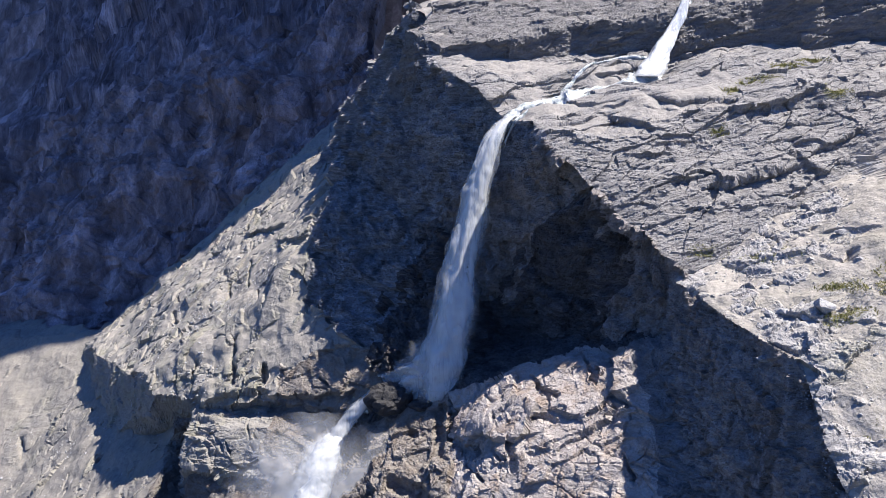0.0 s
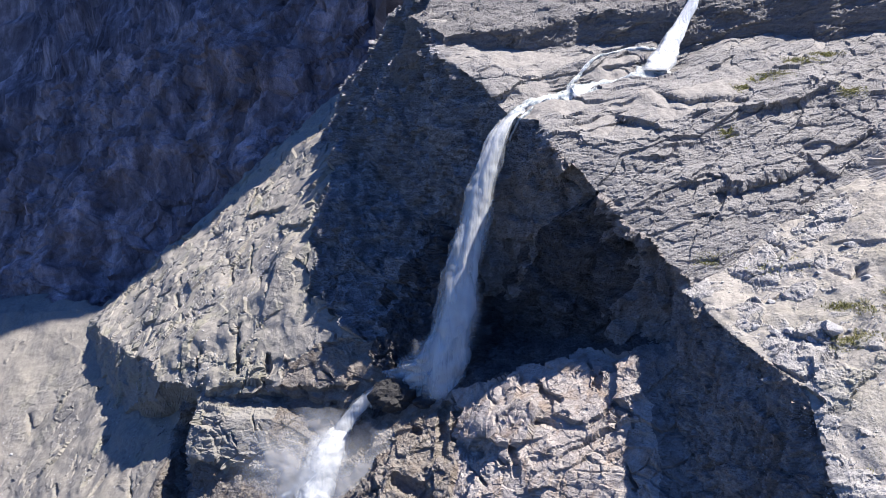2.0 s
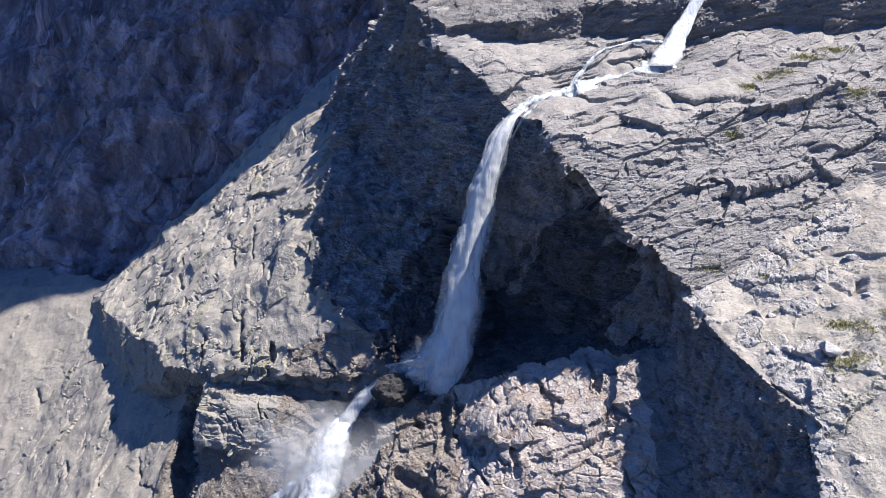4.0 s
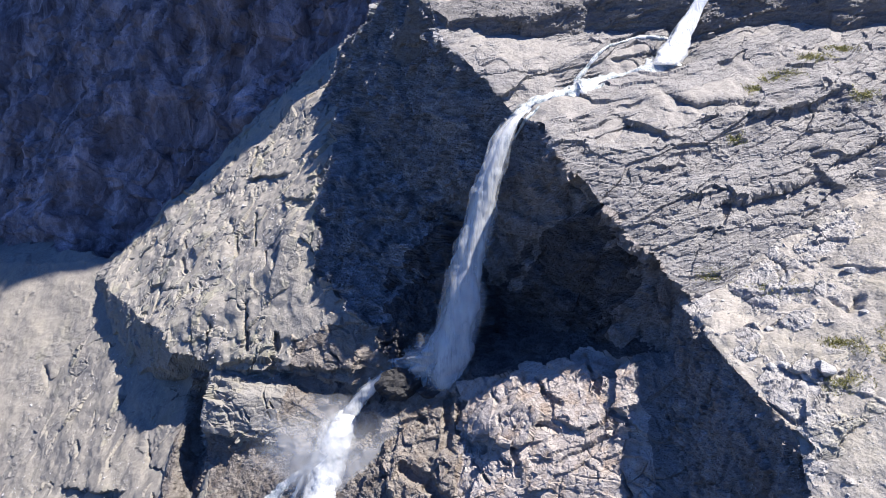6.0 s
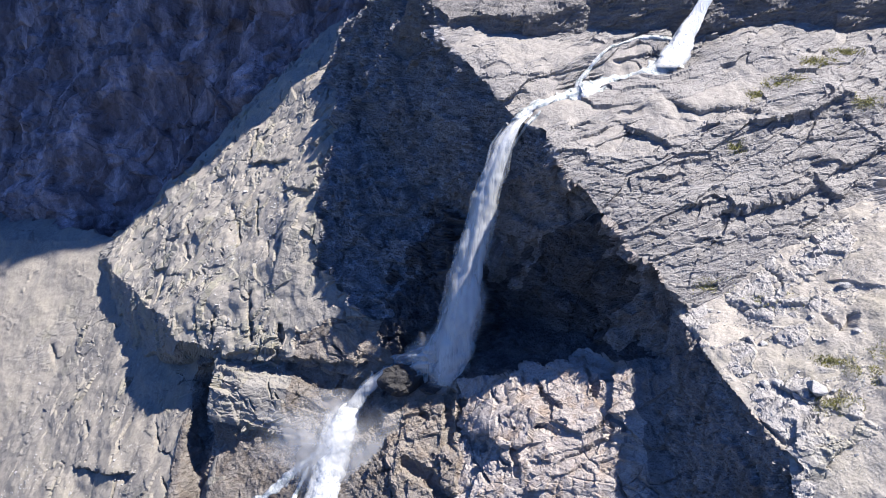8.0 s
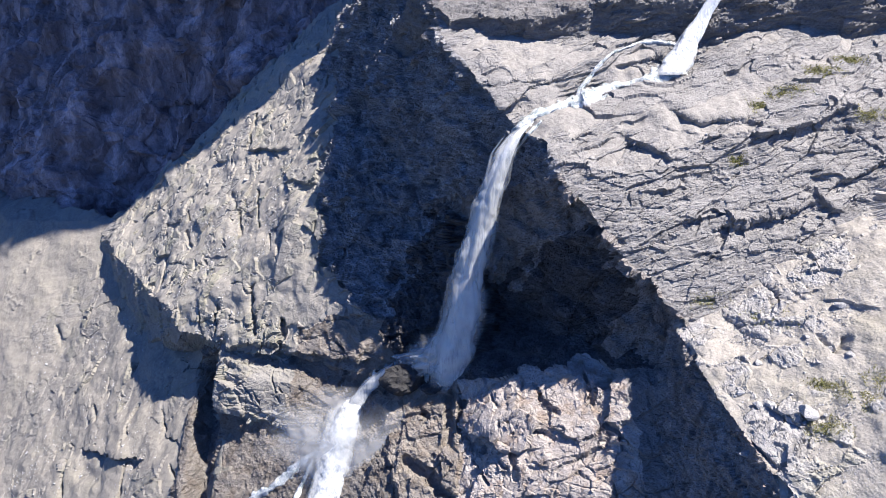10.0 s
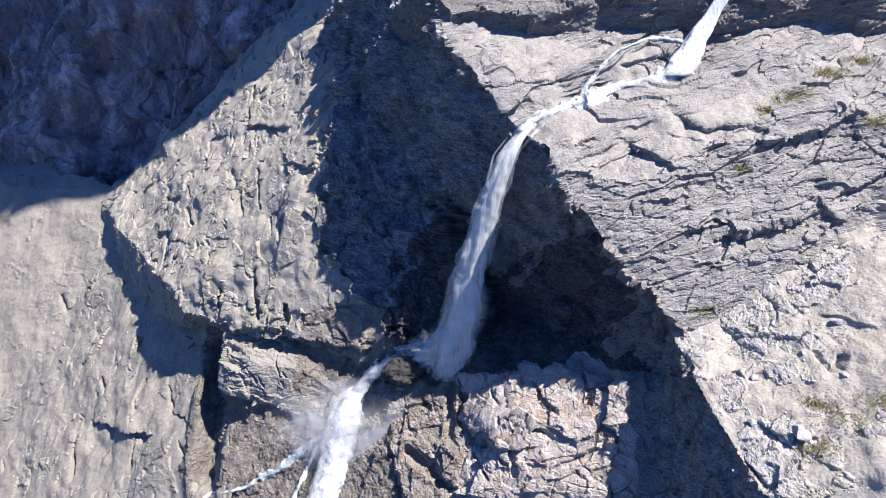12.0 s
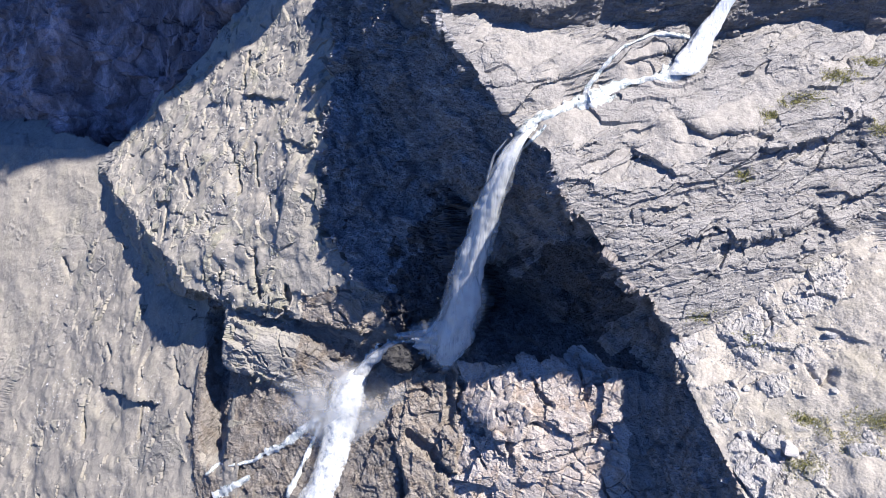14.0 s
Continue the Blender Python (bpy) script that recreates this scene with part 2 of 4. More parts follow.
CB, SB = math.cos(PITCH), math.sin(PITCH)


def to_site(a, b, c):
    """From the slanting grid of the mountain side (right, up the slope, into the rock) to the site frame."""
    return np.stack([a, SB * b + CB * c, CB * b - SB * c], -1)


def from_site(x, y, z):
    return x, SB * y + CB * z, CB * y - SB * z


STREAM = ((47, 129, 42), (41, 123, 35), (37.5, 119, 30.5), (33.5, 117, 28), (27, 116, 26), (21.5, 115, 24.5), (14, 113.6, 22.7), (9.5, 110.5, 20.2))


def off_line(a, b, line):
    """How far each place of the grid lies from a line of places in the site frame."""
    pts = [from_site(*p)[:2] for p in line]
    best = np.full(a.shape, 1e9)
    for (a0, b0), (a1, b1) in zip(pts, pts[1:]):
        l2 = (a1 - a0) ** 2 + (b1 - b0) ** 2
        t = np.clip(((a - a0) * (a1 - a0) + (b - b0) * (b1 - b0)) / l2, 0, 1)
        best = np.minimum(best, np.hypot(a - a0 - t * (a1 - a0), b - b0 - t * (b1 - b0)))
    return best


# Ledges that overhang the rock below them, from left to right: right, up the slope, right, up the slope, metres proud.
LEDGES = collections.defaultdict(tuple)
LEDGES["left_spur"] = (
    (-49.5, 93.7, -39.2, 90.8, 2.0), (-37, 80, -29.4, 77.1, 1.5), (-70.4, 65.5, -62.3, 63.4, 1.0), (-56.7, 64, -50.8, 63.5, .7), (-57.1, 49.6, -51.3, 49, 1.3),
    (-47.5, 49.9, -43.2, 47.9, .9), (-34.7, 46.9, -28.2, 46.5, .9), (-48.8, 42.6, -42.2, 43.6, 2.8), (-42.2, 43.6, -34.5, 43.1, 2.8), (-34.9, 42, -26, 40.6, 2.6), (-26, 40.6, -17, 39.6, 2.2))
LEDGES["lower_slope"] = ((-91.2, 19.4, -72.1, 18.1, 2.6), (-64.9, 23.7, -59.3, 22.1, 1.4))
LEDGES["middle_outcrop"] = (
    (5.7, 28, 10.9, 29.3, 1.0), (5, 21.9, 8.3, 22.2, .9), (15.9, 28.2, 19.7, 27, 1.8), (19.7, 27, 23.3, 26.6, 1.8), (8.9, 25.5, 12.7, 26, .6), (11.8, 23.3, 14.6, 22.9, .6),
    (22.4, 25.6, 24.4, 25, 1.2))
LEDGES["upper_cliff"] = (
    (33.6, 73.6, 35.8, 72.5, 1.7), (35.8, 72.5, 41.9, 73.1, 1.7), (46.6, 70.6, 50.5, 70.7, 1.5), (50.5, 70.7, 55.1, 73.5, 1.5), (25.2, 73, 28, 73.6, .7), (30.9, 71.3, 34.7, 70.5, .8),
    (25.9, 69.9, 30.1, 67, 1.4), (30.3, 63.5, 35.3, 64.5, .9), (35.3, 64.5, 41.1, 65.7, .9), (27.9, 61.8, 32.1, 62.5, 1.3))
LEDGES["upper_cliff"] += (
    (53.2, 62.2, 55.9, 63.7, 1.8), (55.9, 63.7, 59.9, 65.7, 1.8), (33.4, 58, 40.8, 59.9, 1.2), (37.9, 57.1, 42.9, 58.1, 2.4), (42.9, 58.1, 50.2, 60.1, 2.4), (50.7, 61.8, 53.7, 59.3, 1.8),
    (38.4, 53.8, 44.8, 55.3, 1.0), (44.8, 55.3, 50, 56.1, 1.0), (14.8, 69.8, 20, 71.4, .7), (6.5, 80.1, 14.4, 81.2, .9), (7.9, 76.2, 10.8, 77.9, .8), (26.2, 84.6, 35.2, 86.7, 1.0), (33.7, 52.6, 36.7, 53.2, .8))
LEDGES["right_slope"] = ((38.6, 37.8, 40.3, 39.4, .8), (38, 44, 39.6, 43.4, .8), (45, 46.1, 47.1, 46.8, .8), (48.5, 45.9, 51.7, 44.7, .9), (38.2, 31.9, 40.1, 30.7, 1.4))
# Open cracks: both ends, as above, then how deep and how wide to each side.
CRACKS = collections.defaultdict(tuple)
CRACKS["left_spur"] = (
    (-51.6, 106.3, -51.5, 95.1, 1.6, .5), (-45.5, 80.4, -43, 70.2, 1.3, .35), (-50, 76, -47.9, 68.1, 1.3, .4), (-68.3, 80.4, -66.4, 76.1, 1.2, .3), (-77.8, 78.6, -72.8, 67.6, 1.7, .5),
    (-72.8, 67.6, -71.5, 57.8, 1.7, .5), (-66.4, 73.4, -64.2, 68.6, 1.3, .5), (-53.6, 81.5, -51, 77.3, 1.2, .7), (-39.5, 67.6, -37.7, 62.5, 1.0, .3), (-42.2, 55.7, -42, 52.1, 1.8, .7),
    (-42, 52.1, -41, 46.1, 1.8, .7), (-51, 52.4, -50.9, 46.9, 1.4, .5), (-34.3, 48.2, -35, 42, 2.0, .6), (-49.2, 43.8, -52.6, 39, 2.0, .7))
CRACKS["lower_slope"] = ((-97.5, 16.3, -95.7, 5.7, 2.5, .8), (-76.1, 17.6, -75.9, 10.2, 1.6, .4), (-67.8, 28.9, -65.8, 24.6, 1.6, .7), (-92.3, 29.6, -90.4, 26.5, 1.2, .7), (-61.1, 18, -57.2, 12.7, 1.4, .5))
GULLY = ((-55, 38, -52.6, 26, 6.5, 3.4), (-52.6, 26, -51.8, 12, 6.5, 3.2))
CRACKS["lower_slope"] += GULLY
CRACKS["gully_bed"] = GULLY
CRACKS["left_rubble"] = ((-114.5, 48.2, -110.3, 40.6, 2.0, .9), (-118.3, 52, -114.3, 45.9, 1.8, 1.1), (-122.9, 30.6, -123.7, 25.5, 1.0, .8))
CRACKS["middle_outcrop"] = (
    (8.5, 34.8, 9.2, 30.9, 1.4, .45), (9.2, 30.9, 12.3, 28.3, 1.4, .45), (12.3, 28.3, 14.9, 27.4, 1.4, .45), (12.9, 35.3, 13.9, 32.7, 1.2, .35), (13.9, 32.7, 15.6, 31.4, 1.2, .35),
    (20.6, 35, 20.8, 32.4, 1.0, .35), (1.6, 32.1, 1, 28.6, 1.8, .7), (1, 28.6, 3.1, 25.7, 1.8, .7), (3.1, 25.7, 4.8, 25, 1.8, .7), (-.3, 33.3, -.5, 25.4, 1.6, .8), (-7.8, 22.1, -4.3, 20.4, 2.2, 1.0),
    (-4.3, 20.4, -.6, 17.6, 2.2, 1.0), (-5.6, 32.8, -4.3, 29.4, 1.0, .4), (8.9, 25.5, 9.2, 21.3, .9, .4), (22.6, 29.9, 21.2, 27, 1.2, .5))
CRACKS["right_slope"] = ((43.1, 48.3, 43.7, 46.3, .9, .4), (46, 38.7, 47.9, 40.9, 1.2, .5), (45.4, 40.9, 46, 38.7, .8, .4), (32, 40.3, 32.8, 38.5, 1.0, .4))
# Knobs that stand out: right, up the slope, half width, half height, metres proud.
KNOBS = collections.defaultdict(tuple)
KNOBS["left_spur"] = ((-23.4, 98.8, 1.6, 3.4, 3.0), (-24.2, 58.6, 1.3, 1.6, 2.2))


def carved(name, a, b):
    """How much deeper the ledges and cracks of a formation, and how much less deep its knobs, make each place."""
    hollow, lift = np.zeros(a.shape), np.zeros(a.shape)
    for kind, rows in (("ledge", LEDGES[name]), ("crack", CRACKS[name])):
        for a0, b0, a1, b1, *size in rows:
            big = size[0]
            near = (a > min(a0, a1) - 6 * big) & (a < max(a0, a1) + 6 * big) & (b > min(b0, b1) - 6 * big) & (b < max(b0, b1) + 10 * big)
            if not near.any():
                continue
            q = np.stack([a[near], b[near], np.full(near.sum(), a0)], 1)
            p, r = q[:, 0] + .35 * swell(q / 1.9, 351) + .14 * swell(q / .6, 352), q[:, 1] + .5 * swell(q / 1.9, 353) + .2 * swell(q / .6, 354)
            long = math.hypot(a1 - a0, b1 - b0)
            along = ((p - a0) * (a1 - a0) + (r - b0) * (b1 - b0)) / long
            side = ((r - b0) * (a1 - a0) - (p - a0) * (b1 - b0)) / long
            past = np.maximum(np.maximum(-along, along - long), 0)
            if kind == "ledge":
                end = np.exp(-(past / (.5 * big + .3)) ** 2) * (.75 + .25 * swell(q / 2.3, 355))
                up = np.clip(side / .35 + .5, 0, 1)
                lift[near] = np.maximum(lift[near], end * up * .4 * big * np.exp(-np.maximum(side, 0) / (2.6 * big)))
                hollow[near] = np.maximum(hollow[near], end * (1 - up) * .8 * big * np.exp(np.minimum(side, 0) / (1.5 * big)))
            else:
                off = np.hypot(side, past)
                hollow[near] = np.maximum(hollow[near], big * np.clip(1.35 - off / size[1], 0, 1))
    for a0, b0, wide, high, proud in KNOBS[name]:
        d = np.hypot((a - a0) / wide, (b - b0) / high)
        lift = np.maximum(lift, proud * np.clip(1.4 - d, 0, .8) / .8)
    return hollow - lift


def depth(name, a, b, faces=False):
    """How deep a formation's faces lie under the grid place (a, b)."""
    flat = np.stack([a.ravel(), b.ravel(), np.zeros(a.size)], 1)
    warp = .4 if name == "right_slope" else 1.3
    wa = a + warp * fractal(flat, 11, 300, 3).reshape(a.shape)
    wb = b + warp * fractal(flat, 11, 310, 3).reshape(a.shape)
    if name == "upper_cliff":
        wa = wa + .55 * swell(flat / 2.6, 330).reshape(a.shape)
        wb = wb + .35 * swell(flat / 2.6, 340).reshape(a.shape)
    out, face = None, np.zeros(a.shape, int)
    for k, (x, y, z, gx, gz) in enumerate(FORMATIONS[name]):
        c = (y - gz * z + gx * (wa - x) + (gz * CB - SB) * wb) / (CB + gz * SB)
        c = c + .8 * swell(flat / 13, 400 + 7 * k + len(name)).reshape(a.shape)
        face = face if out is None else np.where(c > out, k, face)
        out = c if out is None else np.maximum(out, c)
    if name == "upper_cliff":
        out = out + 2.6 * np.exp(-(off_line(a, b, STREAM) / 3.6) ** 2)
    out = out + carved(name, a, b)
    return (out, face) if faces else out


def spaced(lo, f0, f1, hi, fine, coarse):
    """Grid lines, close together between f0 and f1."""
    left = np.arange(f0 - fine, lo, -coarse)[::-1] if lo < f0 else np.zeros(0)
    right = np.arange(f1 + fine, hi, coarse) if hi > f1 else np.zeros(0)
    return np.concatenate([left, np.arange(f0, f1, fine), right])


LAND = {}


def mesh_from(name, verts, faces, mats, smooth=True):
    me = bpy.data.meshes.new(name)
    me.vertices.add(len(verts))
    me.vertices.foreach_set("co", np.ascontiguousarray(verts, np.float32).ravel())
    k = faces.shape[1]
    me.loops.add(len(faces) * k)
    me.loops.foreach_set("vertex_index", np.ascontiguousarray(faces, np.int32).ravel())
    me.polygons.add(len(faces))
    me.polygons.foreach_set("loop_start", np.arange(0, len(faces) * k, k, dtype=np.int32))
    me.update(calc_edges=True)
    me.polygons.foreach_set("use_smooth", np.full(len(faces), smooth))
    for m in mats:
        me.materials.append(m)
    me.validate()
    return me


def placed(p):
    """Site places as world places."""
    m = np.array(SITE)
    return p @ m[:3, :3].T + m[:3, 3]


def joined(cells):
    """The largest connected patch of a grid of cells."""
    mark = np.where(cells, np.arange(1, cells.size + 1).reshape(cells.shape), 0)
    while True:
        was = mark.copy()
        for _ in range(20):
            mark[1:] = np.maximum(mark[1:], mark[:-1])
            mark[:-1] = np.maximum(mark[:-1], mark[1:])
            mark[:, 1:] = np.maximum(mark[:, 1:], mark[:, :-1])
            mark[:, :-1] = np.maximum(mark[:, :-1], mark[:, 1:])
            mark[~cells] = 0
        if (mark == was).all():
            break
    names, sizes = np.unique(mark[cells], return_counts=True)
    return mark == names[np.argmax(sizes)]


def zoned(name, a, b, face):
    """Which rock colour each place of a formation takes: changes of rock, and zones that follow shade."""
    wave = 1.4 * fractal(np.stack([a.ravel(), b.ravel(), np.zeros(a.size)], 1), 4, 620, 3).reshape(a.shape)
    if name == "left_spur":
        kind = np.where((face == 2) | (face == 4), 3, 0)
        # The spur's shaded right part takes the shade-tinted colour.
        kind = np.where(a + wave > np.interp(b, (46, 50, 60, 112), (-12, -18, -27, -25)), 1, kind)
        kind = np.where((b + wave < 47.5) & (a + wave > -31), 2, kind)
        # Beside the fall: wet rock, painted darker for the shade there.
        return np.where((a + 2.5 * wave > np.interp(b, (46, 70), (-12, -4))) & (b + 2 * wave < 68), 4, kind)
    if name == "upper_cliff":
        # Recess behind the fall: wetness and shade both in the colour.
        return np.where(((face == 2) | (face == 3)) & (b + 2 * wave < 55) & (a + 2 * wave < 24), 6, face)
    if name == "middle_outcrop":
        # Brown rock on the left; on the right, shade painted with darker rock.
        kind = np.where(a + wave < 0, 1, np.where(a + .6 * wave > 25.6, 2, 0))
        # The outcrop's top back edge has its shade painted with the wet rock colour.
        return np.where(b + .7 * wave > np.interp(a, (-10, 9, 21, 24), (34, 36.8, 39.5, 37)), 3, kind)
    if name == "spur_foot":
        return np.where(a + wave > -33, 1, 0)
    return face


def formation(name, aa, bb, reliefs, seed, materials, label):
    """One formation of the mountain side as a broken rock surface."""
    a, b = np.meshgrid(aa, bb)
    shake = np.random.default_rng(seed)
    a = a + shake.uniform(-.24, .24, a.shape) * np.gradient(aa)[None]
    b = b + shake.uniform(-.24, .24, b.shape) * np.gradient(bb)[:, None]
    c, face = depth(name, a, b, True)
    face = zoned(name, a, b, face)
    front = np.full(a.shape, 1e9)
    for other in FORMATIONS:
        if other != name:
            a0, a1, b0, b1 = REACH[other]
            inside = (a > a0 + 1) & (a < a1 - 1) & (b > b0 + 1) & (b < b1 - 1)
            front[inside] = np.minimum(front[inside], depth(other, a[inside], b[inside]))
    keep = c < front + 3.5
    p = to_site(a, b, c)
    du = np.gradient(p, axis=1)
    dv = np.gradient(p, axis=0)
    nrm = np.cross(du, dv)
    for _ in range(3):
        nrm[1:-1, 1:-1] = (nrm[1:-1, 1:-1] + nrm[:-2, 1:-1] + nrm[2:, 1:-1] + nrm[1:-1, :-2] + nrm[1:-1, 2:]) / 5
    nrm /= np.linalg.norm(nrm, axis=2, keepdims=True) + 1e-9
    nrm *= np.where((nrm @ np.array([0, -CB, SB]))[..., None] < 0, -1, 1)
    h, rubble = np.zeros(a.shape), np.zeros(a.size)
    flat = p.reshape(-1, 3)
    last = len(reliefs) - 1
    for n, relief in enumerate(reliefs):
        k = (keep & (np.minimum(face, last) == n)).ravel()
        if k.any():
            h.ravel()[k], rubble[k] = relief(flat[k], seed)
    p = p + nrm * h[..., None]
    LAND[name] = (aa, bb, p @ np.array([0, CB, -SB]))
    quads = keep[:-1, :-1] | keep[1:, :-1] | keep[:-1, 1:] | keep[1:, 1:]
    if name in ("lower_slope", "upper_cliff"):
        quads = joined(quads)
    idx = np.arange(a.size).reshape(a.shape)
    f = np.stack([idx[:-1, :-1][quads], idx[:-1, 1:][quads], idx[1:, 1:][quads], idx[1:, :-1][quads]], 1)
    used = np.unique(f)
    remap = np.zeros(a.size, np.int64)
    remap[used] = np.arange(len(used))
    ob = new(name, mesh_from(name, placed(p.reshape(-1, 3)[used]), remap[f], materials, False))
    ob.data.attributes.new("rubble", "FLOAT", "POINT").data.foreach_set("value", rubble[used].astype(np.float32))
    if len(materials) > 1:
        kinds = np.minimum(face[:-1, :-1][quads], len(materials) - 1)
        ob.data.polygons.foreach_set("material_index", kinds.astype(np.int32))
    return tagged(ob, label, "rock face", kind="structure")


def ground_depth(a, b):
    """The foremost rock under a place of the grid."""
    best = np.full(np.shape(a), 1e9)
    for aa, bb, c in LAND.values():
        i = np.clip(np.searchsorted(aa, a) - 1, 0, len(aa) - 2)
        j = np.clip(np.searchsorted(bb, b) - 1, 0, len(bb) - 2)
        inside = (a > aa[0]) & (a < aa[-1]) & (b > bb[0]) & (b < bb[-1])
        best = np.minimum(best, np.where(inside, c[j, i], 1e9))
    return best


R_slab = bedded_relief(((24, 9, 3.2), (9, 4, 1.4), (3, 1.5, .55), (1.0, .6, .3)), (.65, .45, .16, .06), 20, -15, .26, 1.3, .2, .2, .4, None, (-.05, .55, 8))
R_band = bedded_relief(((14, 9, 3.4), (6, 3.6, 1.5), (2.2, 1.4, .6), (.8, .6, .3)), (.42, .3, .2, .09), 20, -15, .1, 1.5, .2, .2)
R_scree = bedded_relief(((9, 7, 4), (3.8, 3, 1.7), (1.5, 1.2, .7), (.5, .45, .4)), (.8, .45, .2, .08), 24, -15, .18, 1.4, .3, .2, .4, None, (.1, .8, 8))
R_spur = bedded_relief(((7, 6, 13), (3, 2.6, 6), (1.3, 1.1, 2.2), (.6, .5, .6)), (.9, .4, .12, .05), 4, -4, .12, 3.6, .5, .5, .4, (4.0, 1.3), (.1, .5, 7))
R_outcrop = bedded_relief(((11, 7, 4), (5, 3.6, 1.8), (2.0, 1.3, .7), (.7, .5, .25)), (.9, .5, .17, .06), 38, -30, .16, .9, .6, .4, .4, (5.2, 1.3))
R_shade = bedded_relief(((9, 7, 8), (3.4, 2.8, 3), (1.3, 1.0, 1), (.5, .4, .4)), (1.9, 1.1, .5, .2), 15, 50, .25, 1.8, .6, .1)
R_under = bedded_relief(((9, 7, 11), (3.4, 2.8, 5), (1.3, 1.0, 1.6), (.5, .4, .5)), (.6, .35, .2, .09), 10, 20, .1, 1.8, .3, .2)
R_flank = bedded_relief(((9, 7, 8), (3.4, 2.8, 3), (1.3, 1.0, 1), (.5, .4, .4)), (.7, .55, .36, .16), 15, 50, .2, 1.5, .4, .1, .3)
R_wall = bedded_relief(((9, 7, 8), (3.4, 2.8, 3), (1.3, 1.0, 1), (.5, .4, .4)), (1.2, .8, .42, .16), 15, 50, .25, 1.5, .4, .1)
R_far = bedded_relief(((20, 16, 30), (9, 7, 13), (4, 3.2, 6), (1.8, 1.4, 2.4)), (1.4, 1.5, 1.0, .45), 8, 14, .0, 5.0, .3, .1, 1.7)


def R_mountain(p, seed):
    """The far wall: broken rock on steep ribs and gullies that lean to the right as they rise."""
    h, rubble = R_far(p, seed)
    u = p[:, 0] - .5 * p[:, 2]
    q = np.stack([u, .2 * p[:, 1], .3 * p[:, 2]], 1)
    rib = lambda size, k: 1 - 2 * np.abs(swell(q / size + 5 * k, 700 + k))
    return h + 8.0 * (rib(34, 1) - 1) + 4.5 * (rib(15, 2) - 1) + 2.4 * (rib(6.5, 3) - 1) * np.clip(.6 + swell(p / 25, 705), 0, 1), rubble


R_low = bedded_relief(((12, 9, 15), (4.6, 3.8, 6), (1.7, 1.4, 2), (.7, .6, .8)), (.8, .4, .12, .05), 6, 10, .1, 3.0, .4, .5, .35, (6.0, 1.6), (.35, .45, 9))
R_heap = bedded_relief(((14, 12, 15), (5, 4.4, 6), (1.8, 1.5, 2), (.8, .7, .8)), (.6, .3, .14, .08), 6, 10, .1, 3.0, .3, .5, .3, None, (.35, .3, 9))


def land(name, fine, steps, reliefs, seed, materials, label, closer=None):
    """fine: the stretch of close grid lines, (right, right, up, up); steps: (close, wide)."""
    a0, a1, b0, b1 = REACH[name]
    aa = spaced(a0, fine[0], fine[1], a1, *steps)
    if closer:
        aa = np.concatenate([aa[aa < closer[0]], np.arange(*closer), aa[aa > closer[1]]])
    formation(name, aa, spaced(b0, fine[2], fine[3], b1, *steps), reliefs, seed, materials, label)


land("right_slope", (23, 58, 12, 66), (.14, 1.6), (R_scree, R_flank, R_scree), 11, (M_scree, M_wall, M_scree), "pale grey rubble slope with ledges and sparse grass", closer=(26, 37, .075))
# Faces turned from the sun carry a shade tint in their colour (M_shade).
land("upper_cliff", (-34, 76, 32, 124), (.15, 1.6), (R_band, R_slab, R_wall, R_wall, R_shade, R_slab, R_wall), 23, (M_slab, M_slab, M_wall, M_shade, M_shade, M_slab, M_wet_shade), "pale grey bedded rock cliff above the waterfall")
land("upper_band", (-13.6, 78, 84.3, 116), (.24, 1.6), (R_band, R_band), 29, (M_band_shade,), "dark wet rock band above the upper stream")
land("left_spur", (-100, -2, 18, 126), (.21, 1.2), (R_spur, R_shade, R_outcrop, R_under, R_shade), 37, (M_spur, M_shade, M_brown, M_spur, M_wet_shade), "sunlit grey-beige rock spur with dark upright cracks")
land("lower_slope", (-130, -43.9, -14, 86), (.32, 3.0), (R_low,), 41, (M_low,), "beige-grey rock slope under the spur")
land("left_rubble", (-165, -95, 0, 96), (.45, 3.0), (R_heap,), 43, (M_low,), "pale rubble slope below the dark mountain wall")
land("far_mountain", (-205, -12, 44, 200), (.55, 5.0), (R_mountain,), 53, (M_far,), "dark shaded mountain wall of broken rock")
land("middle_outcrop", (-15, 32, -2, 48), (.15, 2.0), (R_outcrop, R_under, R_outcrop, R_under), 67, (M_outcrop, M_brown, M_band_shade, M_wet_shade), "sunlit tan-grey fractured rock outcrop beside the cascade")
land("gully_bed", (-62, 6, -14, 54), (.24, 2.5), (R_under,), 71, (M_wet,), "wet brown-grey rock bed of the gully")
land("spur_foot", (-52, -17, 16, 42), (.15, 1.0), (R_outcrop, R_outcrop), 79, (M_spur, M_wet), "projecting grey rock block at the foot of the spur")
land("peak", (-30, -20, 130, 140), (2.5, 4.5), (R_far,), 83, (M_far,), "high rock peak above the waterfall")

# The valley floor, far below and out to the horizon.
vx, vy = np.meshgrid(np.linspace(-4500, 4500, 91), np.linspace(-4500, 4500, 91))
vz = -45 + 12 * swell(np.stack([vx.ravel() / 160, vy.ravel() / 160, 0 * vx.ravel()], 1), 7).reshape(vx.shape)
vi = np.arange(vx.size).reshape(vx.shape)
vf = np.stack([vi[:-1, :-1].ravel(), vi[:-1, 1:].ravel(), vi[1:, 1:].ravel(), vi[1:, :-1].ravel()], 1)
tagged(new("ground", mesh_from("ground", np.stack([vx.ravel(), vy.ravel(), vz.ravel()], 1), vf, [M_valley])),
       "dark stony valley floor far below the cliffs", "ground", kind="structure")


